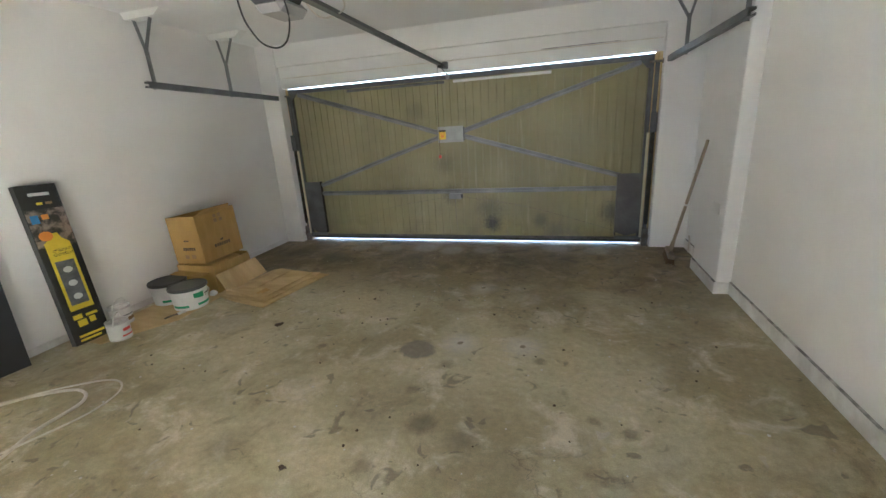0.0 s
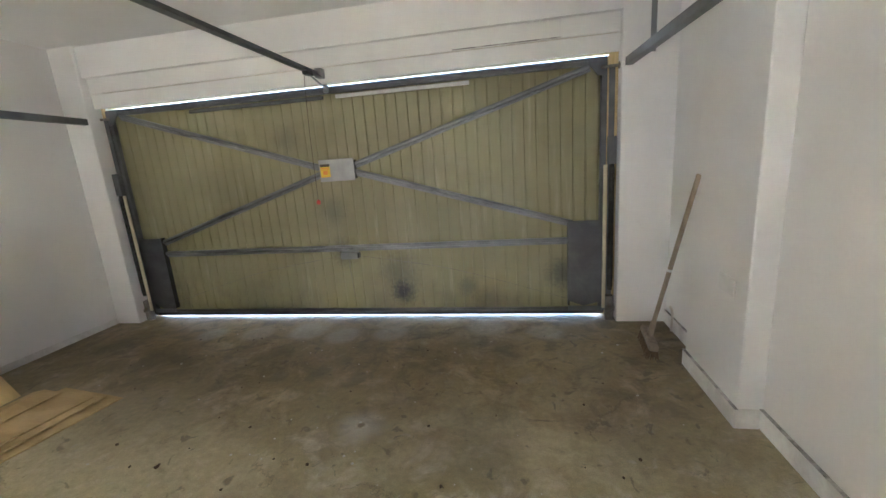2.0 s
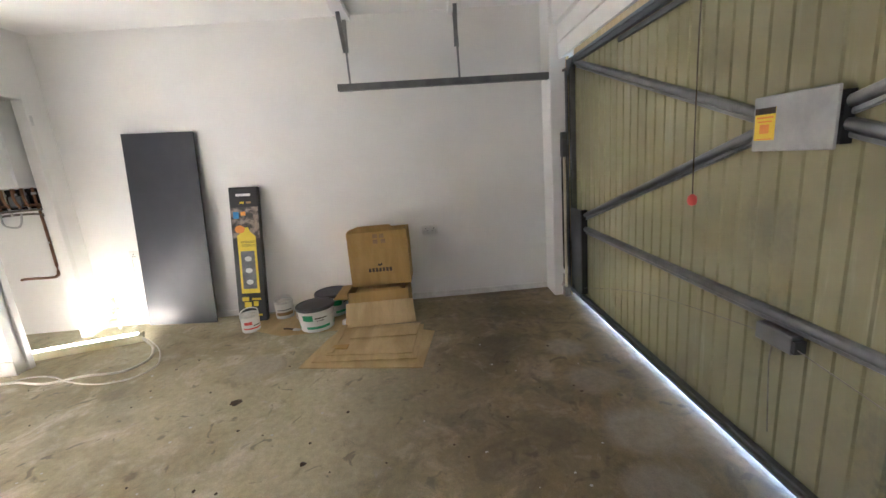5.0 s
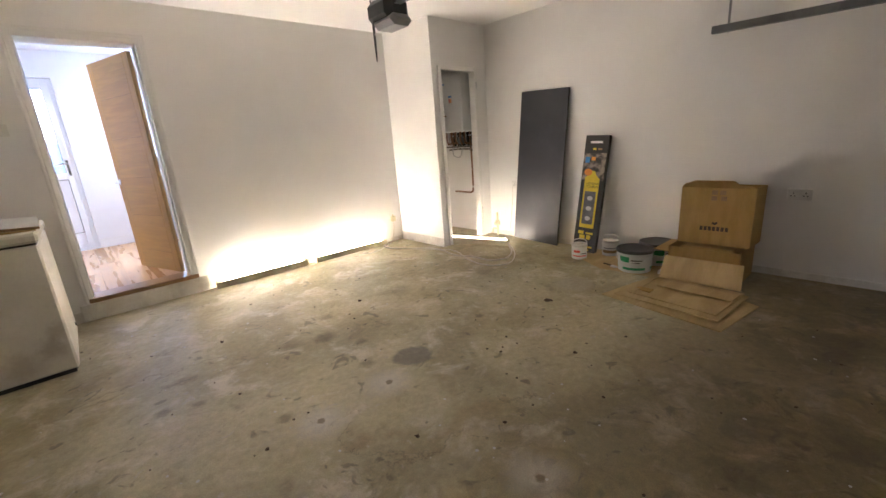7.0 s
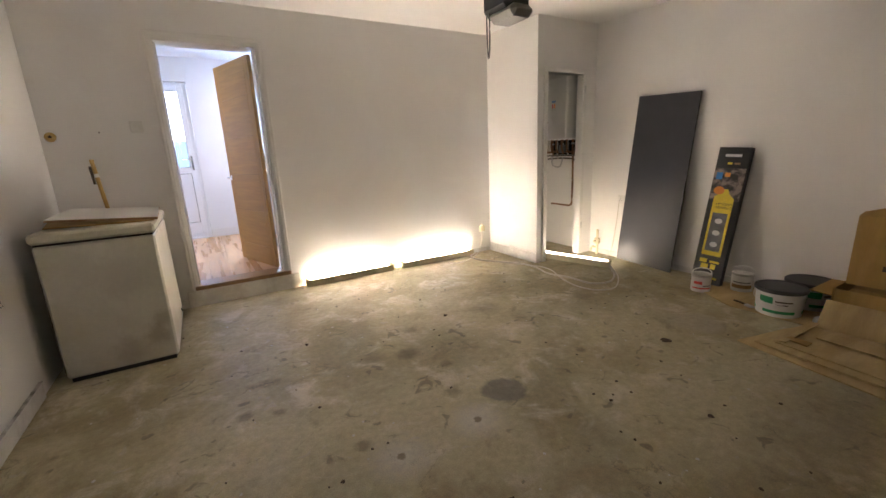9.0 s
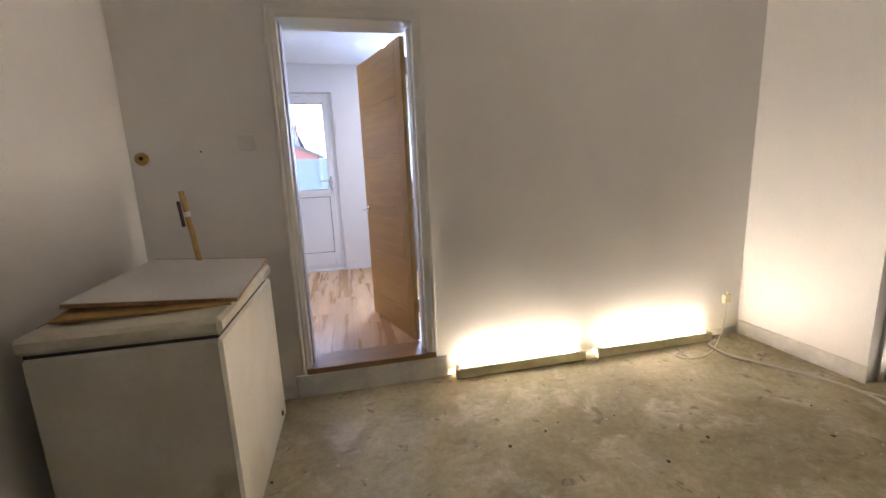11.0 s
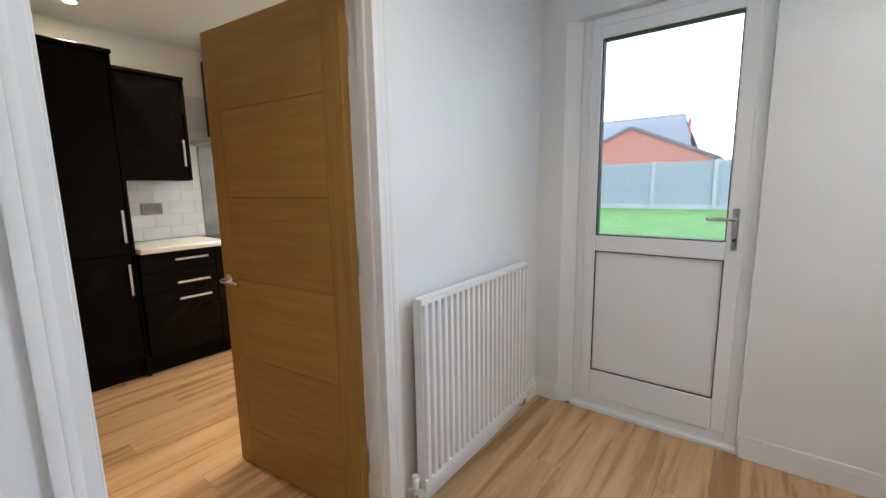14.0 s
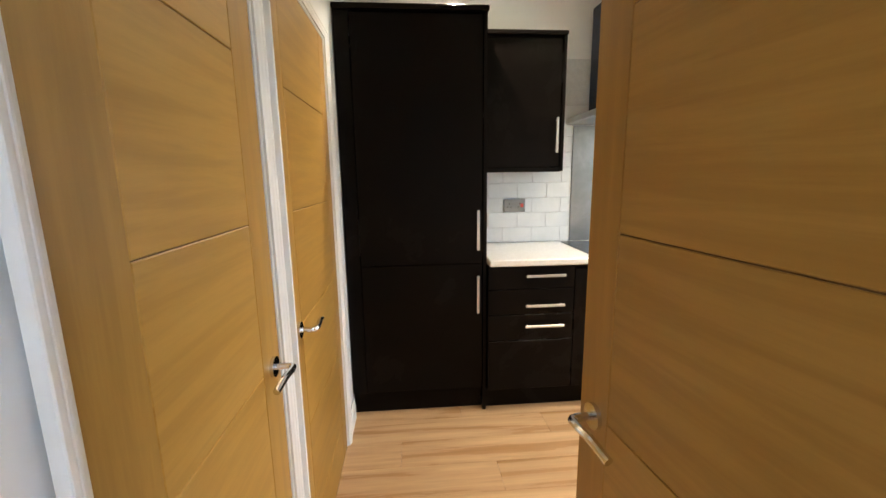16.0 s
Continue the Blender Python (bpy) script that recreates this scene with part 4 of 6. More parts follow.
part("brace", hat_bar((0.40, 1.915), (2.27, 1.335), 0.028, 0.028), GALV, gdoor)
part("brace", hat_bar((2.55, 1.345), (4.43, 1.915), 0.028, 0.028), GALV, gdoor)
part("brace", hat_bar((0.545, 0.745), (2.27, 1.295), 0.028, 0.028), GALV, gdoor)
part("brace", hat_bar((2.55, 1.29), (4.30, 0.775), 0.028, 0.028), GALV, gdoor)
part("cross_rail", hat_bar((0.545, 0.637), (4.295, 0.637), 0.028, 0.028), GALV, gdoor)
bm = B(X0, X1, 5.222, 5.252, 1.925, 1.968, bev=0.003)
box(bm, X0, X1, 5.212, 5.226, 1.955, 1.977, bev=0.002)
part("top_rail", bm, GALV_DARK, gdoor)
bm = B(X0, X1, 5.222, 5.252, 0.048, 0.074, bev=0.003)
box(bm, X0 + 0.3, X1, 5.207, 5.224, 0.048, 0.064, bev=0.002)
part("bottom_rail", bm, GALV_DARK, gdoor)
for a, b in ((X0 - 0.002, X0 + 0.04), (X1 - 0.04, X1 + 0.002)):
    part("side_rail", B(a, b, 5.212, 5.253, 0.03, 1.965, bev=0.003), GALV_DARK, gdoor)
part("top_stiffener", B(2.46, 3.55, 5.236, 5.2535, 1.885, 1.915, bev=0.003), SATIN, gdoor, "bright steel stiffener under the top rail")
part("top_stiffener", B(1.10, 2.35, 5.236, 5.2535, 1.885, 1.915, bev=0.003), GALV_DARK, gdoor, "dull steel stiffener under the top rail")
cp = part("centre_plate", B(2.25, 2.56, 5.205, 5.215, 1.225, 1.408, bev=0.004), surface("zinc_plate", (0.34, 0.34, 0.335), (0.42, 0.42, 0.41), 6, 0.45, 0.08, 0.5, 0.04, 60, 0.06), gdoor, "grey steel centre plate")
st = part("warning_sticker", B(2.262, 2.348, 5.2035, 5.2045, 1.262, 1.37), WARN, cp, "yellow warning sticker with a black band")
part("black_band", B(2.262, 2.348, 5.2028, 5.2034, 1.349, 1.37), INK, st)
part("print_lines", box(box(box(B(2.27, 2.34, 5.2028, 5.2034, 1.335, 1.341), 2.275, 2.335, 5.2028, 5.2034, 1.322, 1.327), 2.285, 2.325, 5.2028, 5.2034, 1.285, 1.315), 2.272, 2.338, 5.2028, 5.2034, 1.264, 1.268), ORANGE, st)
part("plate_web", B(2.54, 2.566, 5.216, 5.25, 1.24, 1.39), BLACK, cp, "dark end of the centre plate")
for a, b, s in ((0.33, 0.562, 1), (4.268, 4.545, -1)):
    g = part("gusset_plate", prism(bmesh.new(), [(a, 0.80), (b, 0.80), (b, 0.145), (a + (0.0 if s > 0 else 0.12), 0.10), (a, 0.145)] if s < 0 else [(a, 0.80), (b, 0.80), (b, 0.10), (a + 0.1, 0.10), (a, 0.16)], 5.196, 5.204), GALV_DARK, gdoor, "grey steel corner plate")
    for v in g.data.vertices:
        x, y, z = v.co
        v.co = (x, z, y)
    g.data.flip_normals()
    part("plate_lip", B(b - 0.012 if s > 0 else a, b if s > 0 else a + 0.012, 5.205, 5.25, 0.10, 0.80), BLACK, g)
    part("lower_arm", B(a, b, 5.19, 5.205, 0.062, 0.098, bev=0.003), GALV, gdoor)
for x, s in ((0.30, 1), (4.53, -1)):
    bm = prism(bmesh.new(), [(x, 1.965), (x + s * 0.12, 1.965), (x + s * 0.12, 1.93), (x + s * 0.05, 1.85), (x, 1.84)], 5.19, 5.20)
    for v in bm.verts:
        v.co = (v.co.x, v.co.z, v.co.y)
    bmesh.ops.recalc_face_normals(bm, faces=bm.faces)
    part("corner_bracket", bm, GALV_DARK, gdoor)
    part("roller_spindle", R((x - s * 0.10, 5.175, 1.90), (x + s * 0.03, 5.195, 1.90), 0.011, 12), RUST, gdoor, "roller spindle in the side track")
    part("roller", R((x - s * 0.115, 5.175, 1.90), (x - s * 0.085, 5.175, 1.90), 0.024, 18), RUST, gdoor)
lt = part("latch_box", B(2.345, 2.50, 5.20, 5.245, 0.545, 0.61, bev=0.004), GALV, gdoor, "grey latch box with a dangling pull")
part("latch_end", B(2.50, 2.515, 5.20, 5.24, 0.555, 0.60), BLACK, lt)
part("latch_pull", tube([(2.42, 5.205, 0.545), (2.425, 5.195, 0.50), (2.42, 5.2, 0.46), (2.43, 5.21, 0.20)], 0.0025, 6), RUST, lt)
for q in (0.58, 4.25):
    part("latch_cable", tube([(2.36 if q < 1 else 2.49, 5.21, 0.575), ((2.42 + q) / 2, 5.215, 0.43), (q, 5.22, 0.16)], 0.0018, 5), RUST, gdoor, "thin latch cable")
part("bottom_seal", B(X0 + 0.02, X1 - 0.02, 5.235, 5.262, 0.017, 0.049), GASKET, gdoor)

# side gear: upright guide, spring and lifting arm on each jamb
for x, s, lab in ((0.290, 1, "a"), (4.575, -1, "b")):
    gear = thing("door_spring_gear", pose(x, 5.14, 0), "black greasy lifting spring with white arm at the jamb", "door spring", "lifting gear at the jambs")
    part("guide", B(-0.02, 0.02, 0.045, 0.06, 0.0, 1.9, bev=0.002), GALV_DARK, gear)
    bm = bmesh.new()
    for k in range(60):
        z = 0.28 + k * 0.0155
        r = bmesh.ops.create_cone(bm, cap_ends=True, segments=12, radius1=0.021, radius2=0.021, depth=0.011, matrix=Matrix.Translation((-s * 0.002, 0.018, z)))
    rod(bm, (-s * 0.002, 0.018, 0.25), (-s * 0.002, 0.018, 1.24), 0.017, 12)
    part("spring", bm, GREASE_AND_SHADE, gear, "black coil spring")
    part("arm", B(s * 0.034, s * 0.058, 0.0, 0.018, 0.10, 1.22, bev=0.003) if s > 0 else B(-0.058, -0.034, 0.0, 0.018, 0.10, 1.22, bev=0.003), CREAM, gear, "cream painted lifting arm")
    part("top_hook", B(-0.03, 0.03, 0.0, 0.04, 1.22, 1.42, bev=0.004), GALV_DARK, gear)
    part("foot_pivot", R((-0.035, 0.02, 0.10), (0.035, 0.02, 0.10), 0.028, 16), RUST, gear)
    part("foot_plate", B(-0.03, 0.03, 0.0, 0.05, 0.0, 0.20, bev=0.003), RUST, gear)


def channel(p, q, w=0.024, h=0.026, t=0.003, open_dir=1):
    """C-section track from p to q."""
    ring = [(-w, -h), (w, -h), (w, -h * 0.35), (w - t, -h * 0.35), (w - t, -h + t), (-w + t, -h + t), (-w + t, h - t), (w - t, h - t), (w - t, h * 0.35), (w, h * 0.35), (w, h), (-w, h)]
    ring = [(a * open_dir, b) for a, b in ring]
    return sweep(bmesh.new(), [Vector(p), Vector(q)], ring)


def side_track(p, q, hang, s, label):
    """Overhead side track with its hanging straps; s: towards the room."""
    tr = thing("door_side_track", pose(0, 0, 0), label, "door track", "overhead side tracks")
    part("track", channel(p, q, open_dir=-s), GALV_DARK, tr)
    for y in hang:
        k = (y - p[1]) / (q[1] - p[1])
        x, z = p[0] + (q[0] - p[0]) * k, p[2] + (q[2] - p[2]) * k
        zc = 2.57 - 0.018 * y
        jz = z + 0.30
        def strap(a, b):
            bm = bmesh.new()
            d = Vector(b) - Vector(a)
            m = Matrix.Translation((Vector(a) + Vector(b)) / 2) @ d.to_track_quat("Z", "Y").to_matrix().to_4x4()
            box(bm, -0.016, 0.016, -0.002, 0.002, -d.length / 2, d.length / 2, m=m)
            box(bm, -0.016, -0.013, -0.014, 0.002, -d.length / 2, d.length / 2, m=m)
            return bm
        part("strap", strap((x - s * 0.028, y, z - 0.03), (x - s * 0.028, y, jz)), GALV, tr)
        part("strap", strap((x - s * 0.028, y + 0.004, jz - 0.03), (x - s * 0.085, y + 0.004, zc - 0.055)), GALV, tr)
        part("strap", strap((x - s * 0.028, y - 0.004, jz - 0.03), (x + s * 0.11, y - 0.004, zc - 0.055)), GALV, tr)
        part("bolt", R((x - s * 0.045, y, z), (x - s * 0.02, y, z), 0.009, 6), GALV, tr)
        bm = prism(bmesh.new(), [(x - s * 0.15, zc - 0.002), (x - s * 0.13, zc - 0.058), (x + s * 0.20, zc - 0.058), (x + s * 0.28, zc - 0.002)], y - 0.05, y + 0.05)
        for v in bm.verts:
            v.co = (v.co.x, v.co.z, v.co.y)
        bmesh.ops.recalc_face_normals(bm, faces=bm.faces)
        blk = solid("ceiling_block", bm, GLOSS, "white painted timber block holding a track hanger", "ceiling block", group="ceiling blocks")
    return tr


side_track((0.178, 3.355, 1.922), (0.215, 5.16, 1.872), (3.45, 4.345), 1, "grey steel overhead door track on Y-shaped hangers")
side_track((4.80, 3.66, 1.985), (4.66, 5.165, 1.905), (3.78, 4.80), -1, "grey steel overhead door track beside the pier")

# opener: rail, motor, trolley, rope
MX = -0.015
op = thing("garage_door_opener", pose(2.41, 0, 0), "black electric door opener on a steel ceiling rail", "door opener")
bm = sweep(bmesh.new(), [Vector((0, 2.2, 2.085)), Vector((0, 5.12, 2.045))], [(-0.022, -0.016), (0.022, -0.016), (0.022, -0.010), (0.006, -0.006), (0.006, 0.016), (-0.006, 0.016), (-0.006, -0.006), (-0.022, -0.010)])
part("rail", bm, GALV_DARK, op, "steel T-section rail")
part("rail_bracket", B(-0.025, 0.03, 5.07, 5.134, 2.02, 2.09, bev=0.004), GALV, op)
tl = part("trolley", B(-0.022, 0.022, 4.86, 4.95, 2.01, 2.052, bev=0.005), BLACK, op, "black trolley with release cord")
part("pull_arm", box(R((0, 4.93, 2.02), (0.0, 5.19, 1.955), 0.007, 8), -0.018, 0.018, 5.17, 5.205, 1.925, 1.985, bev=0.003), GALV, op, "steel arm to the door top")
part("cord", tube([(-0.025, 4.92, 2.01), (-0.04, 4.925, 1.99), (-0.06, 4.93, 1.6), (-0.07, 4.94, 1.10)], 0.0022, 6), INK, tl)
k = part("red_knob", lathe([(0.003, -0.02), (0.012, -0.016), (0.016, -0.004), (0.014, 0.012), (0.005, 0.02)], 14), RED, tl, "red release knob")
k.location = (-0.07, 4.94, 1.082)
mt = part("motor_housing", B(MX - 0.09, MX + 0.09, 2.08, 2.33, 1.985, 2.13, bev=0.04), BLACK, op, "black motor housing with a milky lamp cover")
part("lamp_cover", B(MX - 0.082, MX + 0.082, 2.13, 2.36, 1.955, 2.02, bev=0.03), LENS, mt)
part("hanger", B(-0.10, -0.085, 2.12, 2.15, 2.13, 2.545), GALV, op)
part("hanger", B(0.085, 0.10, 2.12, 2.15, 2.13, 2.545), GALV, op)
part("power_cable", tube([(-0.04, 1.99, 2.535), (-0.045, 1.985, 2.0), (-0.02, 2.025, 1.84), (0.02, 2.085, 1.795), (0.055, 2.14, 1.825), (0.07, 2.165, 1.92), (0.06, 2.15, 2.02)], 0.004, 8), BLACK, mt)
part("control_cable", tube([(0.05, 2.36, 2.11), (0.08, 2.60, 2.16), (0.06, 2.74, 2.10), (-0.03, 2.76, 2.065), (-0.13, 2.75, 2.08), (-0.19, 2.70, 2.22), (-0.18, 2.66, 2.535)], 0.005, 8), CABLE, mt, "pale looping cable")

# ---- lights on the garage floor ----


def batten(m, length, label, s=-1, glow_mat=None):
    """Batten lamp lying on its side, tube behind the body; along x from 0, tube towards s * y."""
    b = thing("fluorescent_batten", m, label, "fluorescent light", "batten lights on the floor")
    part("body", B(0, length, *sorted((-s * 0.002, -s * 0.034)), 0, 0.067, bev=0.006), CREAM, b, "cream enamelled batten body")
    for x in (0.012, length - 0.032):
        part("lamp_holder", B(x, x + 0.02, *sorted((-s * 0.002, s * 0.046)), 0.046, 0.076, bev=0.004), CREAM, b)
    tb = part("tube", R((0.034, s * 0.024, 0.060), (length - 0.034, s * 0.024, 0.060), 0.0135, 16), glow_mat or TUBE, b, "lit fluorescent tube")
    for x in (0.032, length - 0.05):
        part("end_cap", R((x, s * 0.024, 0.060), (x + 0.018, s * 0.024, 0.060), 0.0145, 16), SATIN, tb)
    return b


batten(pose(2.288, 0.052, 0), 0.963, "lit fluorescent batten lying along the wall foot")
batten(pose(1.20, 0.052, 0), 0.985, "lit fluorescent batten lying near the cable coil")
batten(pose(0.655, 0.70, 0, 0, 0, math.degrees(math.atan2(0.79, -0.225))), 0.83, "lit fluorescent batten lying across the cupboard opening", 1, TUBE_DIM)

# downlights: the first and third are placed by sight, the others are added unseen
for x, y, share in ((3.34, -2.05, 0.3), (4.35, -1.2, 0.3), (7.47, -1.29, 1.7), (6.2, -2.2, 0.6), (7.03, -2.6, 1.2), (6.1, -3.2, 0.8)):
    dl = thing("downlight", pose(x, y, CH), "small round recessed ceiling downlight, lit", "downlight", "kitchen downlights")
    part("trim_ring", lathe([(0.030, -0.001), (0.032, -0.005), (0.043, -0.004), (0.045, -0.0005)], 28), PLASTIC, dl)
    part("lamp", R((0, 0, -0.0065), (0, 0, -0.0015), 0.029, 24), LED, dl)
    lamp = new("downlight_beam", bpy.data.lights.new("downlight_beam", "AREA"))
    lamp.data.shape, lamp.data.size, lamp.data.energy, lamp.data.color = "DISK", 0.06, SPOT_POWER * share, (1.0, 0.875, 0.73)
    lamp.data.spread = radians(130)
    lamp.matrix_world = pose(x, y, CH - 0.009)

# area lamps added in the window openings to stand in for skylight; the kitchen's is unseen
for x, y, z, w, h, turn, p in ((2.67, -2.955, 1.90, 0.55, 0.95, 0, UTILITY_FILL), (6.6, -3.5, 1.75, 1.1, 1.0, 0, KITCHEN_FILL)):
    lamp = new("window_daylight", bpy.data.lights.new("window_daylight", "AREA"))
    lamp.data.shape, lamp.data.size, lamp.data.size_y, lamp.data.energy, lamp.data.color = "RECTANGLE", w, h, p, (0.53, 0.71, 1.0)
    lamp.matrix_world = pose(x, y, z, 66, 0, turn)      # skylight falls in from above

# ---- garage things ----
# boiler and its pipes
bo = thing("boiler", pose(0.003, 0.20, 1.35), "white wall-hung gas boiler with small labels", "boiler")
part("casing", B(0.0, 0.29, 0.0, 0.50, 0.0, 0.70, bev=0.012), BOILER, bo)
part("logo", B(0.2905, 0.2915, 0.13, 0.21, 0.585, 0.60), BLUE, bo, "small blue maker's mark")
lb = part("energy_label", B(0.2905, 0.2915, 0.27, 0.34, 0.33, 0.45), PRINTWHITE, bo, "white label with coloured bars")
part("bar", B(0.2917, 0.2922, 0.275, 0.335, 0.425, 0.445), BLUE, lb)
part("bar", B(0.2917, 0.2922, 0.28, 0.30, 0.36, 0.41), RED, lb)
part("bar", B(0.2917, 0.2922, 0.31, 0.33, 0.36, 0.41), ORANGE, lb)
part("grip", B(0.2905, 0.297, 0.08, 0.22, 0.20, 0.215, bev=0.003), INK_SOFT, bo, "recessed grip line")
part("gauge", R((0.285, 0.12, 0.055), (0.296, 0.12, 0.055), 0.022, 20), SATIN, bo)
pp = thing("boiler_pipework", pose(0, 0, 0), "copper pipes and valves below the boiler", "pipework")
for i, y in enumerate((0.27, 0.34, 0.41, 0.50, 0.58, 0.66)):
    part("pipe", tube([(0.13, y, 1.35), (0.13, y, 1.24), (0.12 + 0.01 * (i % 2), y + 0.01, 1.18 - 0.03 * (i % 3))], 0.0095, 8, 3), COPPER if i % 2 else CABLE, pp)
    part("valve", R((0.13, y, 1.29), (0.13, y, 1.31), 0.017, 6), SATIN, pp)
part("manifold", tube([(0.13, 0.24, 1.20), (0.13, 0.45, 1.21), (0.13, 0.70, 1.20)], 0.011, 8, 3), COPPER, pp)
part("manifold", tube([(0.11, 0.24, 1.12), (0.11, 0.45, 1.13), (0.11, 0.66, 1.12), (0.11, 0.66, 1.10)], 0.0095, 8, 3), RUST, pp)
part("drop_pipe", tube([(0.10, 0.64, 1.20), (0.10, 0.645, 0.9), (0.10, 0.64, 0.60), (0.10, 0.62, 0.565), (0.10, 0.58, 0.55), (0.10, 0.36, 0.555), (0.10, 0.30, 0.55)], 0.0115, 8, 4), COPPER, pp)
part("pipe_clip", B(0.0, 0.115, 0.632, 0.652, 0.86, 0.875), PLASTIC, pp)
# added dark sheet where only shade lies, behind the valves
part("valve_plate", B(0.02, 0.028, 0.24, 0.72, 1.17, 1.345, bev=0.002), GREASE_AND_SHADE, pp, "dark sheet in place of the shade behind the valves")
part("drip_tray", B(0.02, 0.20, 0.24, 0.72, 1.155, 1.168, bev=0.003), RUST, pp)
for y in (0.29, 0.375, 0.455, 0.545, 0.625):
    part("pipe", tube([(0.19, y, 1.35), (0.19, y, 1.25), (0.18, y + 0.02, 1.19)], 0.011, 8, 3), COPPER, pp)
part("pump_body", B(0.06, 0.17, 0.46, 0.56, 1.19, 1.29, bev=0.015), GALV, pp)
part("filling_loop", tube([(0.14, 0.34, 1.15), (0.17, 0.38, 1.05), (0.15, 0.48, 1.03), (0.14, 0.52, 1.14)], 0.008, 8), STEEL, pp)

# dark board leaning on the wall
ang = math.degrees(math.atan2(0.115, 1.72))
board = solid("grey_board", box(bmesh.new(), -0.018, 0, 0, 0.612, 0, 1.705, bev=0.0015), PANEL, "tall anthracite satin board leaning on the wall", "board", m=pose(0.148, 1.352, 0.030, -2.7, -ang, 0))

# long flooring carton
lbx = thing("flooring_carton", pose(0.225, 2.205, 0.010, -2.5, -math.degrees(math.atan2(0.165, 1.19)), 0) @ Matrix.Diagonal((1, 1.22, 1, 1)), "long black and yellow printed carton leaning upright", "carton")
part("carton_body", B(-0.055, 0, 0, 0.205, 0, 1.205, bev=0.003), BOXBLACK, lbx)


def printed(name, pts, mat, up, parent=lbx):
    bm = prism(bmesh.new(), pts, up, up + 0.0008)
    for v in bm.verts:
        v.co = (v.co.z, v.co.x, v.co.y)
    bmesh.ops.recalc_face_normals(bm, faces=bm.faces)
    return part(name, bm, mat, parent)


def rect(y0, y1, z0, z1):
    return [(y0, z0), (y1, z0), (y1, z1), (y0, z1)]


printed("photo", rect(0.004, 0.201, 0.755, 1.03), PHOTO, 0.0004)
printed("blue_mark", rect(0.02, 0.06, 0.93, 0.99), BLUE, 0.0014)
printed("orange_mark", rect(0.075, 0.11, 0.955, 0.99), ORANGE, 0.0014)
yl = printed("yellow_panel", [(0.036, 0.26), (0.168, 0.26), (0.168, 0.77), (0.132, 0.81), (0.120, 0.85), (0.08, 0.85), (0.068, 0.81), (0.036, 0.78)], YELLOW, 0.0014)
printed("stone_photo", rect(0.052, 0.152, 0.30, 0.64), PHOTO_GREY, 0.0024)
for z in (0.36, 0.465, 0.57):
    printed("pale_stone", [(0.075 + 0.028 + 0.026 * math.cos(a * 0.785), z + 0.024 * math.sin(a * 0.785)) for a in range(8)], PRINTWHITE, 0.0034)
printed("orange_disc", [(0.06 + 0.036 * math.cos(a * 0.524), 0.835 + 0.036 * math.sin(a * 0.524)) for a in range(12)], ORANGE, 0.0024)


def words(text, size, m, mat, parent, name="lettering"):
    """Flat lettering in the built-in font, centred on its pose, as a mesh part."""
    cu = bpy.data.curves.new(name, "FONT")
    cu.body, cu.size, cu.align_x, cu.align_y = text, size, "LEFT", "CENTER"
    tmp = bpy.data.objects.new(name, cu)
    me = bpy.data.meshes.new_from_object(tmp)
    bpy.data.objects.remove(tmp)
    me.materials.clear()
    me.materials.append(mat)
    return shared(name, me, m, parent)


for z, line in ((0.722, "UNDERLAY"), (0.692, "LVT&RIGID")):
    words(line, 0.0315, Matrix(((0, 0, 1, 0.0026), (-0.66, 0, 0, 0.165), (0, -1, 0, z), (0, 0, 0, 1))), INK, lbx)
printed("white_mark", rect(0.05, 0.155, 1.125, 1.147), PRINTWHITE, 0.0014)
printed("yellow_mark", rect(0.075, 0.105, 1.06, 1.078), YELLOW, 0.0014)
printed("olive_mark", rect(0.12, 0.155, 1.06, 1.078), INK_SOFT, 0.0014)
for z0, z1, a, b in ((0.19, 0.225, 0.035, 0.085), (0.13, 0.18, 0.05, 0.10), (0.195, 0.215, 0.105, 0.17), (0.14, 0.185, 0.115, 0.15), (0.05, 0.068, 0.03, 0.175), (0.02, 0.036, 0.03, 0.15)):
    printed("yellow_lettering", rect(a, b, z0, z1), YELLOW, 0.0014)

# cardboard under the tins
bm = prism(bmesh.new(), [(0.06, 2.30), (0.36, 2.28), (0.62, 2.72), (0.60, 3.20), (0.10, 3.24)], 0.001, 0.006)
solid("cardboard_mat", bm, CARD_PALE, "flat cardboard sheet under the paint tins", "cardboard")


def paint_tub(m, label, mark):
    t = thing("paint_tub", m, label, "paint tub", "paint tubs")
    part("bucket", lathe([(0.128, 0), (0.134, 0.004), (0.148, 0.175), (0.150, 0.19), (0.146, 0.193)], 40), TUBWHITE, t)
    ld = part("lid", lathe([(0.154, 0.176), (0.158, 0.180), (0.158, 0.198), (0.153, 0.204), (0.143, 0.205), (0.139, 0.200), (0.02, 0.199)], 40), TUBLID, t, "dark grey lid with a raised rim")
    for a0, a1, z0, z1, mat in mark:
        bm = bmesh.new()
        n = 12
        rows = []
        for k in range(n + 1):
            a = radians(a0 + (a1 - a0) * k / n)
            rows.append([bm.verts.new(((0.1357 + 0.085 * z) * math.cos(a), (0.1357 + 0.085 * z) * math.sin(a), z)) for z in (z0, z1)])
        for p, q in zip(rows, rows[1:]):
            bm.faces.new((p[0], q[0], q[1], p[1]))
        part("printed_band", bm, mat, t)
    part("bail", tube([(0, -0.155, 0.165), (0.10, -0.12, 0.12), (0.158, 0, 0.10), (0.10, 0.12, 0.12), (0, 0.155, 0.165)], 0.0025, 6), TUBWHITE, t, "white carrying handle")
    return t


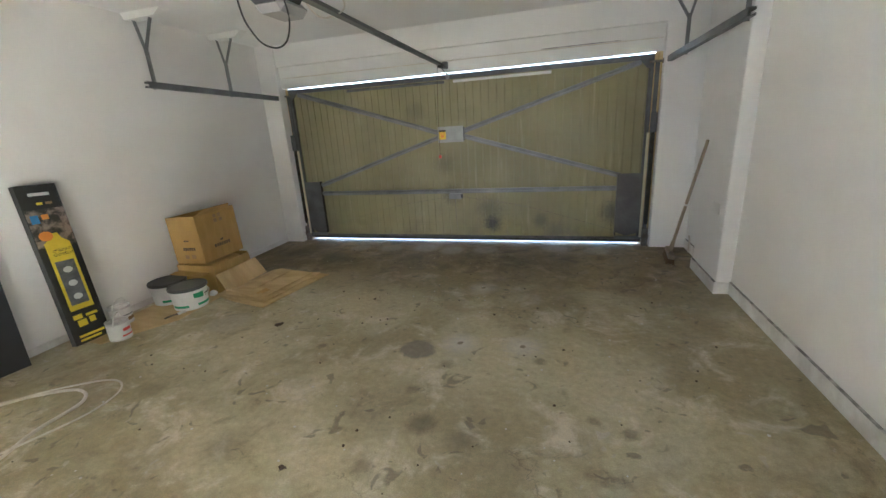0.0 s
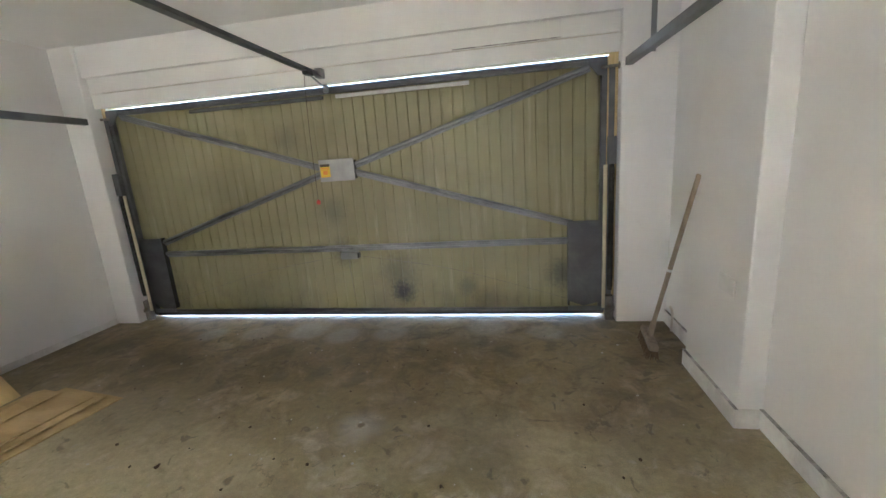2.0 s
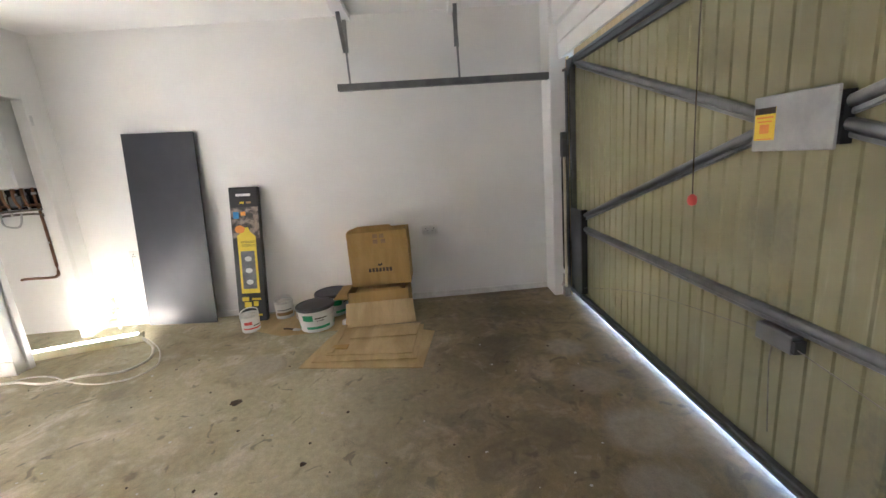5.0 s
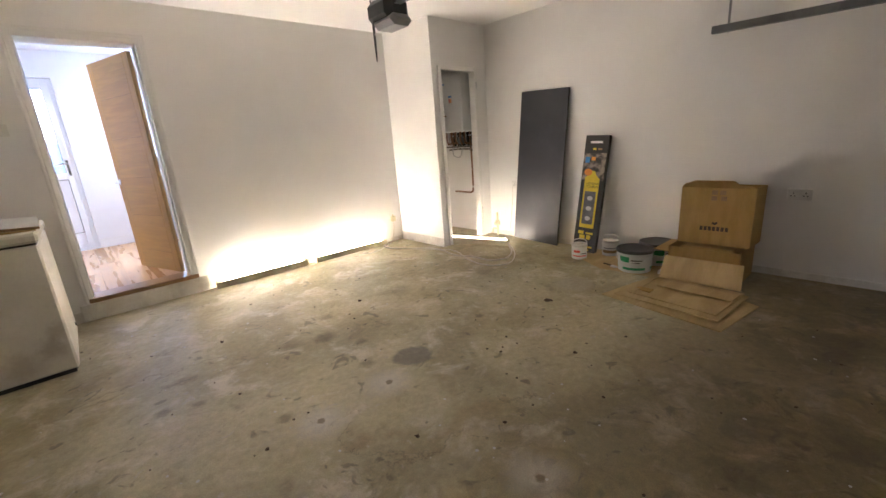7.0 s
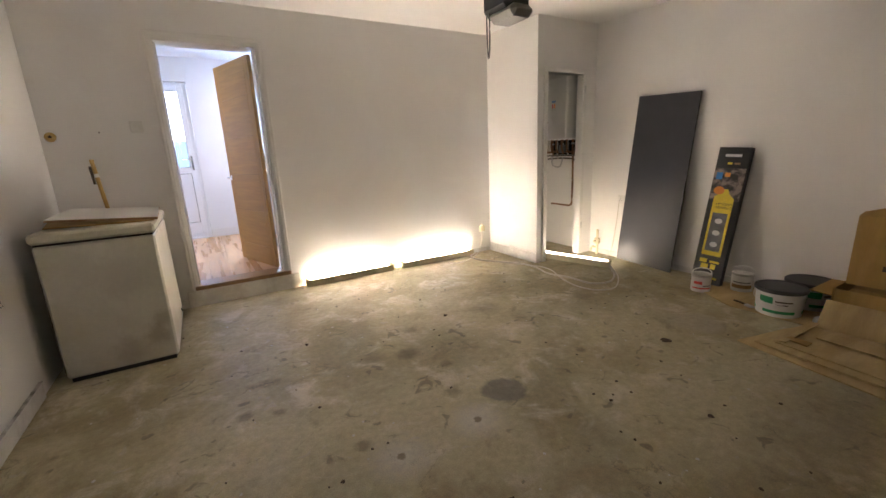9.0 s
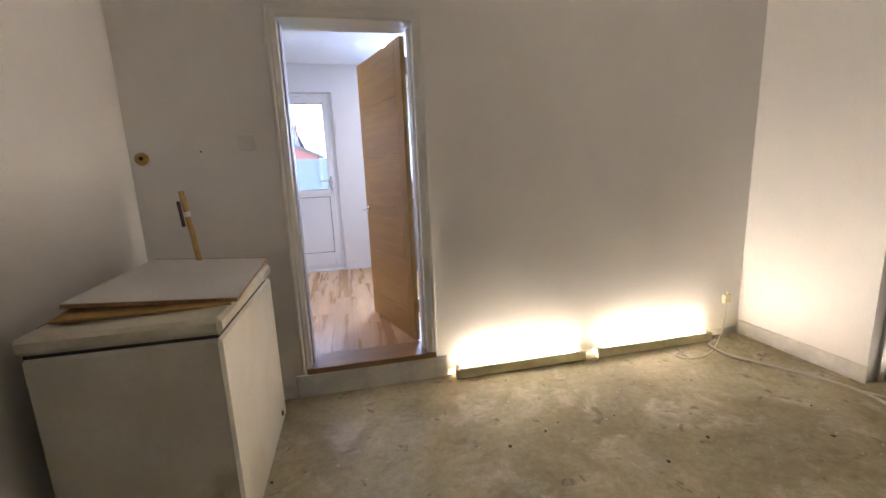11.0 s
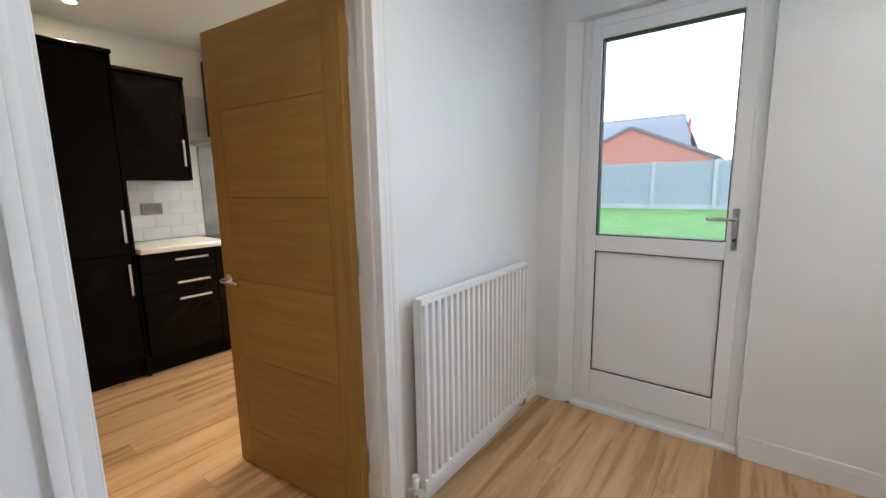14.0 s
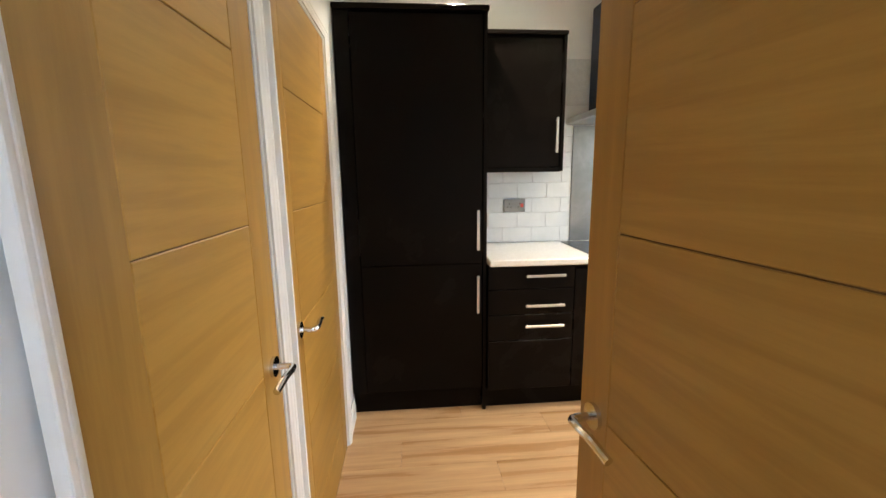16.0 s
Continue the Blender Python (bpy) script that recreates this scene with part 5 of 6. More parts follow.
GREENS = ((-20, 60, 0.03, 0.052, GREEN), (-30, 5, 0.10, 0.15, GREEN), (10, 50, 0.115, 0.125, INK), (12, 40, 0.095, 0.103, INK), (85, 150, 0.03, 0.052, GREEN), (110, 150, 0.09, 0.15, GREEN), (-110, -50, 0.03, 0.052, GREEN))
paint_tub(pose(0.49, 2.985, 0.007), "white emulsion tub with green print and dark lid", GREENS)
paint_tub(pose(0.178, 3.055, 0.007, 0, 0, 40), "white emulsion tub standing at the wall", GREENS)


def paint_tin(m, r, h, band, label, handle_up=True):
    t = thing("paint_tin", m, label, "paint tin", "small paint tins")
    part("can", lathe([(r, 0), (r + 0.0015, 0.003), (r, 0.006), (r, h - 0.006), (r + 0.002, h - 0.003), (r + 0.001, h), (r - 0.004, h), (r - 0.006, h - 0.006), (0.01, h - 0.006)], 30), TIN, t)
    part("label_wrap", lathe([(r + 0.0006, 0.012), (r + 0.001, 0.013), (r + 0.001, h - 0.022), (r + 0.0006, h - 0.021)], 30), PRINTWHITE, t, "white paper label")
    for z0, z1, a0, a1, mat in band:
        bm = bmesh.new()
        rows = [[bm.verts.new(((r + 0.0016) * math.cos(radians(a)), (r + 0.0016) * math.sin(radians(a)), z)) for z in (z0, z1)] for a in range(a0, a1 + 1, 10)]
        for p, q in zip(rows, rows[1:]):
            bm.faces.new((p[0], q[0], q[1], p[1]))
        part("label_print", bm, mat, t)
    part("dried_skin", R((0, 0, h - 0.0055), (0, 0, h - 0.004), r - 0.012, 24), DRIED, t, "dried paint on the lid")
    top = h + r * 0.75 if handle_up else h - 0.02
    part("handle", tube([(0, -r - 0.002, h - 0.02), (0.01, -r * 0.85, h + r * 0.45), (0.012, 0, top), (0.01, r * 0.85, h + r * 0.45), (0, r + 0.002, h - 0.02)], 0.0045, 6), PLASTIC, t, "wire handle")
    for s in (-1, 1):
        part("ear", R((0, s * r, h - 0.02), (0, s * (r + 0.004), h - 0.02), 0.007, 10), TIN, t)
    return t


paint_tin(pose(0.415, 2.395, 0.0, 0, 0, 35), 0.073, 0.15, ((0.03, 0.042, -60, 60, RED), (0.07, 0.095, -50, 0, RED), (0.055, 0.063, 5, 60, INK)), "small white paint tin with red print")
paint_tin(pose(0.165, 2.60, 0.007, 0, 0, 20), 0.077, 0.155, ((0.03, 0.06, -60, 60, INK_SOFT), (0.075, 0.085, -50, 50, GALV)), "small pale paint tin with a wire handle raised")
sc = thing("paint_brush", pose(0.50, 2.70, 0.008, 0, 0, 70), "used paint brush lying on the cardboard", "brush")
part("handle", tube([(0, 0, 0.008), (0.05, 0.004, 0.01), (0.10, 0, 0.009)], 0.007, 8), INK, sc)
part("ferrule", B(0.10, 0.125, -0.016, 0.016, 0.002, 0.016, bev=0.002), TIN, sc)
part("bristles", B(0.125, 0.165, -0.017, 0.017, 0.003, 0.015, bev=0.003), DRIED, sc)
solid("wrapper", lathe([(0.003, 0), (0.03, 0.006), (0.036, 0.02), (0.02, 0.045), (0.004, 0.05)], 9), TUBWHITE, "crumpled pale plastic wrapper behind the tubs", "wrapper", m=pose(0.50, 3.23, 0.006, 20, 0, 0))

# cartons
lower = thing("opened_carton", pose(0.08, 3.27, 0.008), "opened brown carton lying under another carton", "carton")
t = 0.005
part("base", B(0, 0.44, 0, 0.50, 0, t), CARD, lower)
part("side", B(0, t, 0, 0.50, t, 0.275), CARD, lower)
part("side", B(t, 0.44, 0, t, t, 0.272), CARD, lower)
part("side", B(t, 0.40, 0.495, 0.50, t, 0.272), CARD, lower)
part("side", plate(bmesh.new(), [(0.44, 0.005, 0.0), (0.44, 0.495, 0.0), (0.41, 0.495, 0.262), (0.41, 0.005, 0.262)], t), CARD, lower)
part("front_flap", plate(bmesh.new(), [(0.462, -0.016, 0.19), (0.455, 0.534, 0.19), (0.553, 0.551, 0.022), (0.566, -0.017, 0.022)], t), CARD_PALE, lower, "pale flap folded out to the floor")
part("side_flap", plate(bmesh.new(), [(0.02, -0.002, 0.22), (0.38, -0.002, 0.20), (0.40, -0.13, 0.215), (0.03, -0.12, 0.22)], t), CARD, lower)
part("stuffing", B(0.06, 0.36, 0.05, 0.45, 0.006, 0.262, bev=0.02), CARD, lower)

upper = thing("brown_carton", pose(0.068, 3.298, 0.281, 0, -2.5, 0), "brown printed carton with open top flaps", "carton")
D, WD, HH = 0.345, 0.50, 0.455
part("base", B(0, D, 0, WD, 0, t), CARD, upper)
fr_ = part("front", B(D - t, D, 0, WD, t, HH), CARD, upper)
part("back", B(0, t, 0, WD, t, HH), CARD, upper)
part("side", B(t, D - t, 0, t, t, HH), CARD, upper)
part("side", B(t, D - t, WD - t, WD, t, HH), CARD, upper)
bm = prism(bmesh.new(), [(0.0, 0.0), (WD, 0.0), (WD - 0.03, 0.035), (WD - 0.10, 0.05), (WD - 0.13, 0.10), (0.12, 0.10), (0.03, 0.05)], 0, t)
bmesh.ops.transform(bm, matrix=Matrix(((0, 0.80, 0.6, D - t), (1, 0, 0, 0), (0, 0.6, -0.80, HH + 0.001), (0, 0, 0, 1))), verts=bm.verts)
bmesh.ops.recalc_face_normals(bm, faces=bm.faces)
part("top_flap", bm, CARD, upper)
part("top_flap", plate(bmesh.new(), [(t, WD, HH), (D - 0.02, WD, HH), (D - 0.06, WD - 0.10, HH - 0.045), (0.04, WD - 0.10, HH - 0.04)], t), CARD, upper)
part("top_flap", plate(bmesh.new(), [(t, 0, HH), (D - 0.01, 0, HH), (D - 0.05, 0.11, HH - 0.045), (0.04, 0.11, HH - 0.04)], t), CARD, upper)
for i in range(7):
    part("lettering", B(D + 0.0002, D + 0.001, 0.155 + i * 0.029, 0.176 + i * 0.029, 0.115, 0.148), INK, fr_)
part("swoosh", prism(bmesh.new(), [(0, 0), (0.02, -0.008), (0.04, 0.004), (0.035, 0.022), (0.022, 0.01), (0.006, 0.016)], 0, 0.0008), INK, fr_)
ob = fr_.children[-1]
ob.matrix_basis = Matrix(((0, 0, 1, D + 0.0002), (1, 0, 0, 0.235), (0, 1, 0, 0.17), (0, 0, 0, 1)))
for y, z in ((0.215, 0.355), (0.28, 0.355), (0.215, 0.40), (0.27, 0.40)):
    part("faint_print", B(D + 0.0002, D + 0.001, y, y + 0.04, z, z + 0.035), INK_SOFT, fr_)
for i in range(6):
    part("lettering", B(0.12 + i * 0.025, 0.14 + i * 0.025, -0.001, -0.0002, 0.13, 0.16), INK, upper)
for x in (0.12, 0.20):
    part("faint_print", B(x, x + 0.05, -0.001, -0.0002, 0.05, 0.09), INK_SOFT, upper)
part("lettering", B(0.15, 0.21, -0.001, -0.0002, 0.22, 0.232), INK, upper)

flat = thing("flattened_cardboard", pose(0, 0, 0.001), "stack of flattened brown cardboard sheets on the floor", "cardboard")
part("sheet", prism(bmesh.new(), [(1.20, 3.04), (1.35, 3.88), (0.80, 3.965), (0.45, 3.25), (0.80, 3.13)], 0.0, 0.006), CARD_PALE, flat)
part("sheet", plate(bmesh.new(), [(1.165, 3.12, 0.014), (1.275, 3.845, 0.030), (0.68, 3.88, 0.012), (0.56, 3.20, 0.010)], 0.007), CARD_PALE, flat)
part("sheet", plate(bmesh.new(), [(1.10, 3.20, 0.026), (1.215, 3.815, 0.042), (0.70, 3.85, 0.024), (0.62, 3.25, 0.022)], 0.006), CARD_PALE, flat)
part("creased_sheet", plate(bmesh.new(), [(0.885, 3.33, 0.040), (0.945, 3.835, 0.052), (0.80, 3.85, 0.058), (0.755, 3.32, 0.044)], 0.005), CARD_PALE, flat)
part("creased_sheet", plate(bmesh.new(), [(0.755, 3.32, 0.044), (0.80, 3.85, 0.058), (0.685, 3.855, 0.032), (0.655, 3.31, 0.030)], 0.005), CARD_PALE, flat)
part("folded_edge", plate(bmesh.new(), [(1.09, 3.17, 0.030), (0.66, 3.215, 0.026), (0.66, 3.225, 0.060), (1.09, 3.20, 0.036)], 0.005), CARD_PALE, flat)
part("folded_edge", plate(bmesh.new(), [(0.66, 3.225, 0.060), (0.66, 3.275, 0.062), (1.08, 3.25, 0.040), (1.09, 3.20, 0.036)], 0.004), CARD_PALE, flat)
part("torn_strip", plate(bmesh.new(), [(1.02, 3.22, 0.036), (1.05, 3.34, 0.037), (1.0, 3.35, 0.049), (0.98, 3.24, 0.044)], 0.004), CARD, flat)

# sockets, pipes and cables on the long wall


def face_plate(name, m, w, h, label, category, gangs=2, mat=PLASTIC):
    """Electrical plate facing +x of its pose, centred."""
    o = thing(name, m, label, category)
    part("plate", B(0, 0.009, -w / 2, w / 2, -h / 2, h / 2, bev=0.003), mat, o)
    for k in range(gangs):
        y = (k - (gangs - 1) / 2) * w * 0.5
        if name.endswith("socket"):
            for dy, dz, a, b in ((0, 0.012, 0.003, 0.006), (-0.011, -0.010, 0.005, 0.003), (0.011, -0.010, 0.005, 0.003)):
                part("pin_hole", B(0.0085, 0.0096, y + dy - a, y + dy + a, dz - b, dz + b), GASKET, o)
            part("rocker", B(0.009, 0.012, y - 0.006, y + 0.006, 0.022, 0.036, bev=0.001), mat, o)
        else:
            part("rocker", B(0.009, 0.0125, y - 0.006, y + 0.006, -0.011, 0.011, bev=0.001), mat, o)
    return o


face_plate("double_socket", pose(0.0, 3.99, 0.662), 0.147, 0.086, "white double power socket on the wall", "socket")
face_plate("double_socket", pose(0.0, 1.30, 0.665), 0.147, 0.086, "white double power socket with trailing cables", "socket")
face_plate("blanking_plate", pose(4.869, 4.02, 0.66, 0, 0, 180), 0.147, 0.086, "white blank electrical plate on the pier", "blank plate", 0)
face_plate("single_socket", pose(4.979, 1.38, 0.62, 0, 0, 180), 0.09, 0.086, "white power socket beside the freezer", "socket", 1)
face_plate("light_switch", pose(4.385, 0.0, 1.576, 0, 0, 90), 0.088, 0.088, "white light switch beside the doorway", "switch", 1)
fcu = thing("junction_box", pose(1.02, 0.0, 0.30), "small yellowed junction box low in the corner", "junction box")
part("box", B(-0.035, 0.035, 0.0, 0.03, -0.035, 0.035, bev=0.006), CREAM, fcu)
part("gland", R((0, 0.015, 0.035), (0, 0.015, 0.06), 0.01, 10), CREAM, fcu)
for k, pts in enumerate(([(0.02, 1.25, 0.63), (0.03, 1.24, 0.4), (0.05, 1.20, 0.06), (0.10, 1.15, 0.008)], [(0.02, 1.33, 0.63), (0.025, 1.345, 0.4), (0.04, 1.36, 0.05), (0.12, 1.42, 0.008)])):
    solid("socket_cable", tube(pts, 0.0035, 6), CABLE, "thin white cable hanging from a socket", "cable")
stp = thing("stopcock", pose(0.07, 1.02, 0), "old stopcock and pipe stub at the wall foot", "stopcock")
part("pipe", tube([(0, 0, 0), (0, 0.004, 0.15), (0, 0, 0.30)], 0.014, 10, 4), CREAM, stp)
part("body", B(-0.024, 0.024, -0.03, 0.03, 0.13, 0.20, bev=0.008), CREAM, stp)
part("tap", R((0.02, 0, 0.165), (0.06, 0, 0.165), 0.012, 12), CREAM, stp)
part("elbow", tube([(0, 0, 0.08), (0.0, -0.07, 0.08), (0, -0.09, 0.02)], 0.012, 8, 4), CREAM, stp)
solid("cable_loop", tube([(0.455, 1.495, 0.03), (0.50, 1.56, 0.012), (0.64, 1.70, 0.010), (0.85, 1.80, 0.010), (1.01, 1.72, 0.010), (1.03, 1.47, 0.012), (1.09, 1.25, 0.010), (1.03, 0.99, 0.010), (1.06, 0.80, 0.010), (1.2, 0.55, 0.010), (1.32, 0.33, 0.010), (1.30, 0.16, 0.012), (1.20, 0.11, 0.020)], 0.009, 8, 8), CABLE, "thick white flex coiled on the concrete", "cable")
solid("cable_loop", tube([(0.46, 1.50, 0.045), (0.52, 1.62, 0.008), (0.70, 1.79, 0.006), (0.95, 1.93, 0.006), (1.12, 1.86, 0.006), (1.16, 1.66, 0.006), (1.10, 1.42, 0.016), (0.98, 1.20, 0.006), (0.96, 1.02, 0.006), (1.03, 0.90, 0.006)], 0.0055, 8, 8), CABLE, "thin white flex loop on the concrete", "cable")
solid("cable_loop", tube([(2.27, 0.10, 0.01), (2.24, 0.12, 0.008), (2.20, 0.10, 0.01), (2.21, 0.06, 0.02)], 0.005, 8, 6), CABLE, "short white flex between two battens", "cable")
solid("cable_loop", tube([(1.02, 0.02, 0.26), (1.04, 0.03, 0.12), (1.12, 0.07, 0.012), (1.4, 0.26, 0.008), (1.6, 0.30, 0.008), (1.66, 0.22, 0.008), (1.5, 0.16, 0.008)], 0.004, 8, 8), CABLE, "thin cream cable trailing from the junction box", "cable")

# chest freezer
fz = thing("chest_freezer", pose(4.312, 0.215, 0), "old yellowed chest freezer with stained side", "freezer")
part("cabinet", B(0, 0.575, 0, 0.885, 0.03, 0.848, bev=0.012), FREEZER, fz, "yellowed white enamel cabinet with rust stains")
part("gasket", B(0.008, 0.567, 0.008, 0.877, 0.8485, 0.861), GASKET, fz)
part("lid", B(-0.008, 0.585, -0.006, 0.892, 0.8615, 0.920, bev=0.014), FREEZER_LID, fz, "aged cream lid")
part("plinth", B(0.02, 0.56, 0.02, 0.865, 0.0, 0.0295), GASKET, fz)
lk = part("lid_lock", B(-0.014, -0.0085, 0.16, 0.18, 0.87, 0.905, bev=0.002), PLASTIC, fz, "small lid lock")
part("drain_cap", R((-0.006, 0.12, 0.10), (0.0, 0.12, 0.10), 0.014, 14), GASKET, fz)
# plain black panel in the gap between freezer and wall
part("rear_grille", B(0.576, 0.60, 0.10, 0.80, 0.04, 0.62), BLACK, fz, "black panel at the back of the freezer")
part("hinge", B(0.586, 0.605, 0.15, 0.22, 0.77, 0.91, bev=0.003), GASKET, fz)
part("hinge", B(0.586, 0.605, 0.68, 0.75, 0.77, 0.91, bev=0.003), GASKET, fz)
# boards on the freezer
bd = thing("white_board", pose(4.588, 0.545, 0.945, 0, -4.6, 3), "white melamine shelf board with bare brown edges", "board")
part("sheet", B(-0.275, 0.275, -0.425, 0.395, 0, 0.014), surface("chipboard_edge", (0.30, 0.18, 0.075), (0.40, 0.26, 0.12), 30, 0.8, 0.05, bump=0.2, grain=0.3), bd, "brown chipboard core")
part("white_face", B(-0.274, 0.274, -0.394, 0.394, 0.0145, 0.0165), MELAMINE, bd)
solid("cardboard_strip", box(bmesh.new(), -0.26, 0.27, -0.05, 0.33, 0, 0.010, bev=0.002), CARD, "folded cardboard under the white board", "cardboard", m=pose(4.62, 0.66, 0.926, 0, -2.2, 9))
# bamboo cane
cane = thing("bamboo_cane", pose(0, 0, 0), "bamboo canes taped together, standing behind the freezer", "cane")
part("cane", tube([(4.60, 0.115, 0.0), (4.625, 0.15, 0.5), (4.655, 0.185, 0.95), (4.682, 0.213, 1.33)], 0.014, 10, 3), BAMBOO, cane)
part("short_cane", tube([(4.690, 0.222, 1.15), (4.697, 0.230, 1.28)], 0.009, 8, 2), INK, cane, "dark short stick")
part("tape", R((4.677, 0.206, 1.20), (4.679, 0.208, 1.225), 0.020, 12), PLASTIC, cane, "white tape")
part("tape_end", plate(bmesh.new(), [(4.692, 0.218, 1.19), (4.722, 0.228, 1.18), (4.719, 0.228, 1.205), (4.692, 0.218, 1.215)], 0.001), PLASTIC, cane)
# patched pipe hole and a nail hole
ho = thing("pipe_hole", pose(4.922, 0.0, 1.505), "foam-filled pipe hole in the wall corner", "hole")
part("foam", lathe([(0.036, 0), (0.034, 0.006), (0.024, 0.010), (0.006, 0.008)], 12), BAMBOO, ho)
ho.children[0].rotation_euler = (radians(-90), 0, 0)
part("core", R((0, 0.006, 0.003), (0, 0.011, 0.003), 0.011, 9), DRYLEAF, ho)
solid("wall_plug", R((4.63, 0.0, 1.535), (4.63, 0.004, 1.535), 0.005, 8), DRYLEAF, "small dark wall plug", "wall plug")
# broom
br = thing("broom", pose(0, 0, 0), "wooden broom leaning on the pier", "broom")
part("handle", R((4.722, 4.64, 0.10), (4.862, 4.398, 1.165), 0.0135, 12), HANDLEWOOD, br)
part("tape_ring", R((4.785, 4.532, 0.576), (4.787, 4.528, 0.593), 0.0155, 12), PLASTIC, br, "pale ring on the handle")
part("head", box(bmesh.new(), -0.028, 0.028, -0.165, 0.165, -0.02, 0.022, bev=0.008, m=pose(4.718, 4.635, 0.085, 0, 6, -7)), HANDLEWOOD, br)
bm = bmesh.new()
for i in range(6):
    for k in range(26):
        x, y = -0.024 + i * 0.0096, -0.157 + k * 0.0125
        rod(bm, (x, y, -0.02), (x * 1.5 + random.uniform(-0.004, 0.004), y * 1.04 + random.uniform(-0.004, 0.004), -0.077), 0.004, 5, 0.002)
bmesh.ops.transform(bm, matrix=pose(4.718, 4.635, 0.085, 0, 6, -7), verts=bm.verts)
part("bristles", bm, BRISTLE, br, "worn brown bristles")
part("socket", R((4.720, 4.643, 0.09), (4.736, 4.615, 0.21), 0.022, 12, 0.017), HANDLEWOOD, br)
solid("pipe_stub", tube([(4.96, 4.93, 0.0), (4.962, 4.93, 0.12), (4.962, 4.95, 0.16), (4.972, 5.0, 0.16)], 0.009, 8), CABLE, "short white pipe stub at the wall foot", "pipe")
# leaf and paint flakes
for i, (x, y, s) in enumerate(((1.555, 2.785, 0.05), (2.12, 3.35, 0.022), (3.0, 2.45, 0.012), (3.52, 3.35, 0.014), (2.5, 1.55, 0.025), (3.55, 1.42, 0.02), (3.2, 3.2, 0.016))):
    bm = bmesh.new()
    ring = [bm.verts.new((s * math.cos(a) * (0.7 + 0.3 * math.sin(3 * a + i)), 0.7 * s * math.sin(a), 0.004 + 0.006 * math.sin(2 * a + i))) for a in [k * math.pi / 5 for k in range(10)]]
    c = bm.verts.new((0, 0, 0.010))
    for a, b in zip(ring, ring[1:] + ring[:1]):
        bm.faces.new((a, b, c))
    bmesh.ops.recalc_face_normals(bm, faces=bm.faces)
    solid("dry_leaf", bm, DRYLEAF, "small curled dry leaf on the concrete", "leaf", group="leaves on the garage floor", m=pose(x, y, 0.0, 0, 0, i * 50))
bm = bmesh.new()
for i in range(150):
    x, y, s = random.uniform(0.9, 4.7), random.uniform(0.4, 4.9), random.uniform(0.003, 0.009)
    prism(bm, [(x + s * math.cos(a + i) * random.uniform(0.6, 1.2), y + s * math.sin(a + i)) for a in (0, 1.3, 2.5, 3.9, 5.2)], 0.0005, 0.002)
solid("paint_flakes", bm, DRIED, "scattered pale paint flakes on the concrete", "debris", "stuff")
bm = bmesh.new()
for i in range(90):
    x, y, s = random.uniform(0.9, 4.7), random.uniform(0.4, 4.9), random.uniform(0.003, 0.010)
    prism(bm, [(x + s * math.cos(a + i) * random.uniform(0.5, 1.3), y + s * math.sin(a + i)) for a in (0, 1.3, 2.5, 3.9, 5.2)], 0.0005, 0.004)
solid("grit", bm, DRYLEAF, "scattered dark grit on the concrete", "debris", "stuff")

# ---- kitchen ----
XF = 7.36


def bar_handle(parent, p, q, out=(-1, 0, 0)):
    p, q, o = Vector(p), Vector(q), Vector(out)
    d = (q - p).normalized()
    a, b = p + o * 0.022, q + o * 0.022
    lo = [min(a[i], b[i]) - 0.0045 - (0.003 if abs(d[i]) < 0.5 and abs(o[i]) < 0.5 else 0) for i in range(3)]
    hi = [max(a[i], b[i]) + 0.0045 + (0.003 if abs(d[i]) < 0.5 and abs(o[i]) < 0.5 else 0) for i in range(3)]
    bm = box(bmesh.new(), lo[0], hi[0], lo[1], hi[1], lo[2], hi[2], bev=0.002)
    for c in (p + d * 0.012, q - d * 0.012):
        rod(bm, c, c + o * 0.022, 0.005, 10)
    return part("handle", bm, SATIN, parent, "satin bar handle")


tall = thing("tall_kitchen_unit", pose(0, 0, 0), "tall black-brown kitchen larder unit with two doors", "kitchen unit")
part("carcass", B(XF + 0.021, 7.878, -1.40, -0.70, FL + 0.14, 2.385), GLOSSBLACK, tall)
part("end_panel", B(XF - 0.005, 7.878, -1.425, -1.405, FL + 0.001, 2.385, bev=0.001), GLOSSBLACK, tall)
part("filler", B(XF + 0.004, XF + 0.022, -0.722, -0.645, FL + 0.14, 2.385, bev=0.001), GLOSSBLACK, tall)
dt = part("door", B(XF, XF + 0.02, -1.402, -0.726, 1.083, 2.378, bev=0.002), GLOSSBLACK, tall)
bar_handle(dt, (XF, -1.375, 1.165), (XF, -1.375, 1.378))
db = part("door", B(XF, XF + 0.02, -1.402, -0.726, FL + 0.145, 1.079, bev=0.002), GLOSSBLACK, tall)
bar_handle(db, (XF, -1.375, 0.80), (XF, -1.375, 1.01))
part("cornice", B(XF - 0.022, 7.878, -1.43, -0.645, 2.386, 2.412, bev=0.003), GLOSSBLACK, tall)
part("plinth", B(XF + 0.045, XF + 0.06, -1.403, -0.645, FL + 0.001, FL + 0.138), GLOSSBLACK, tall)

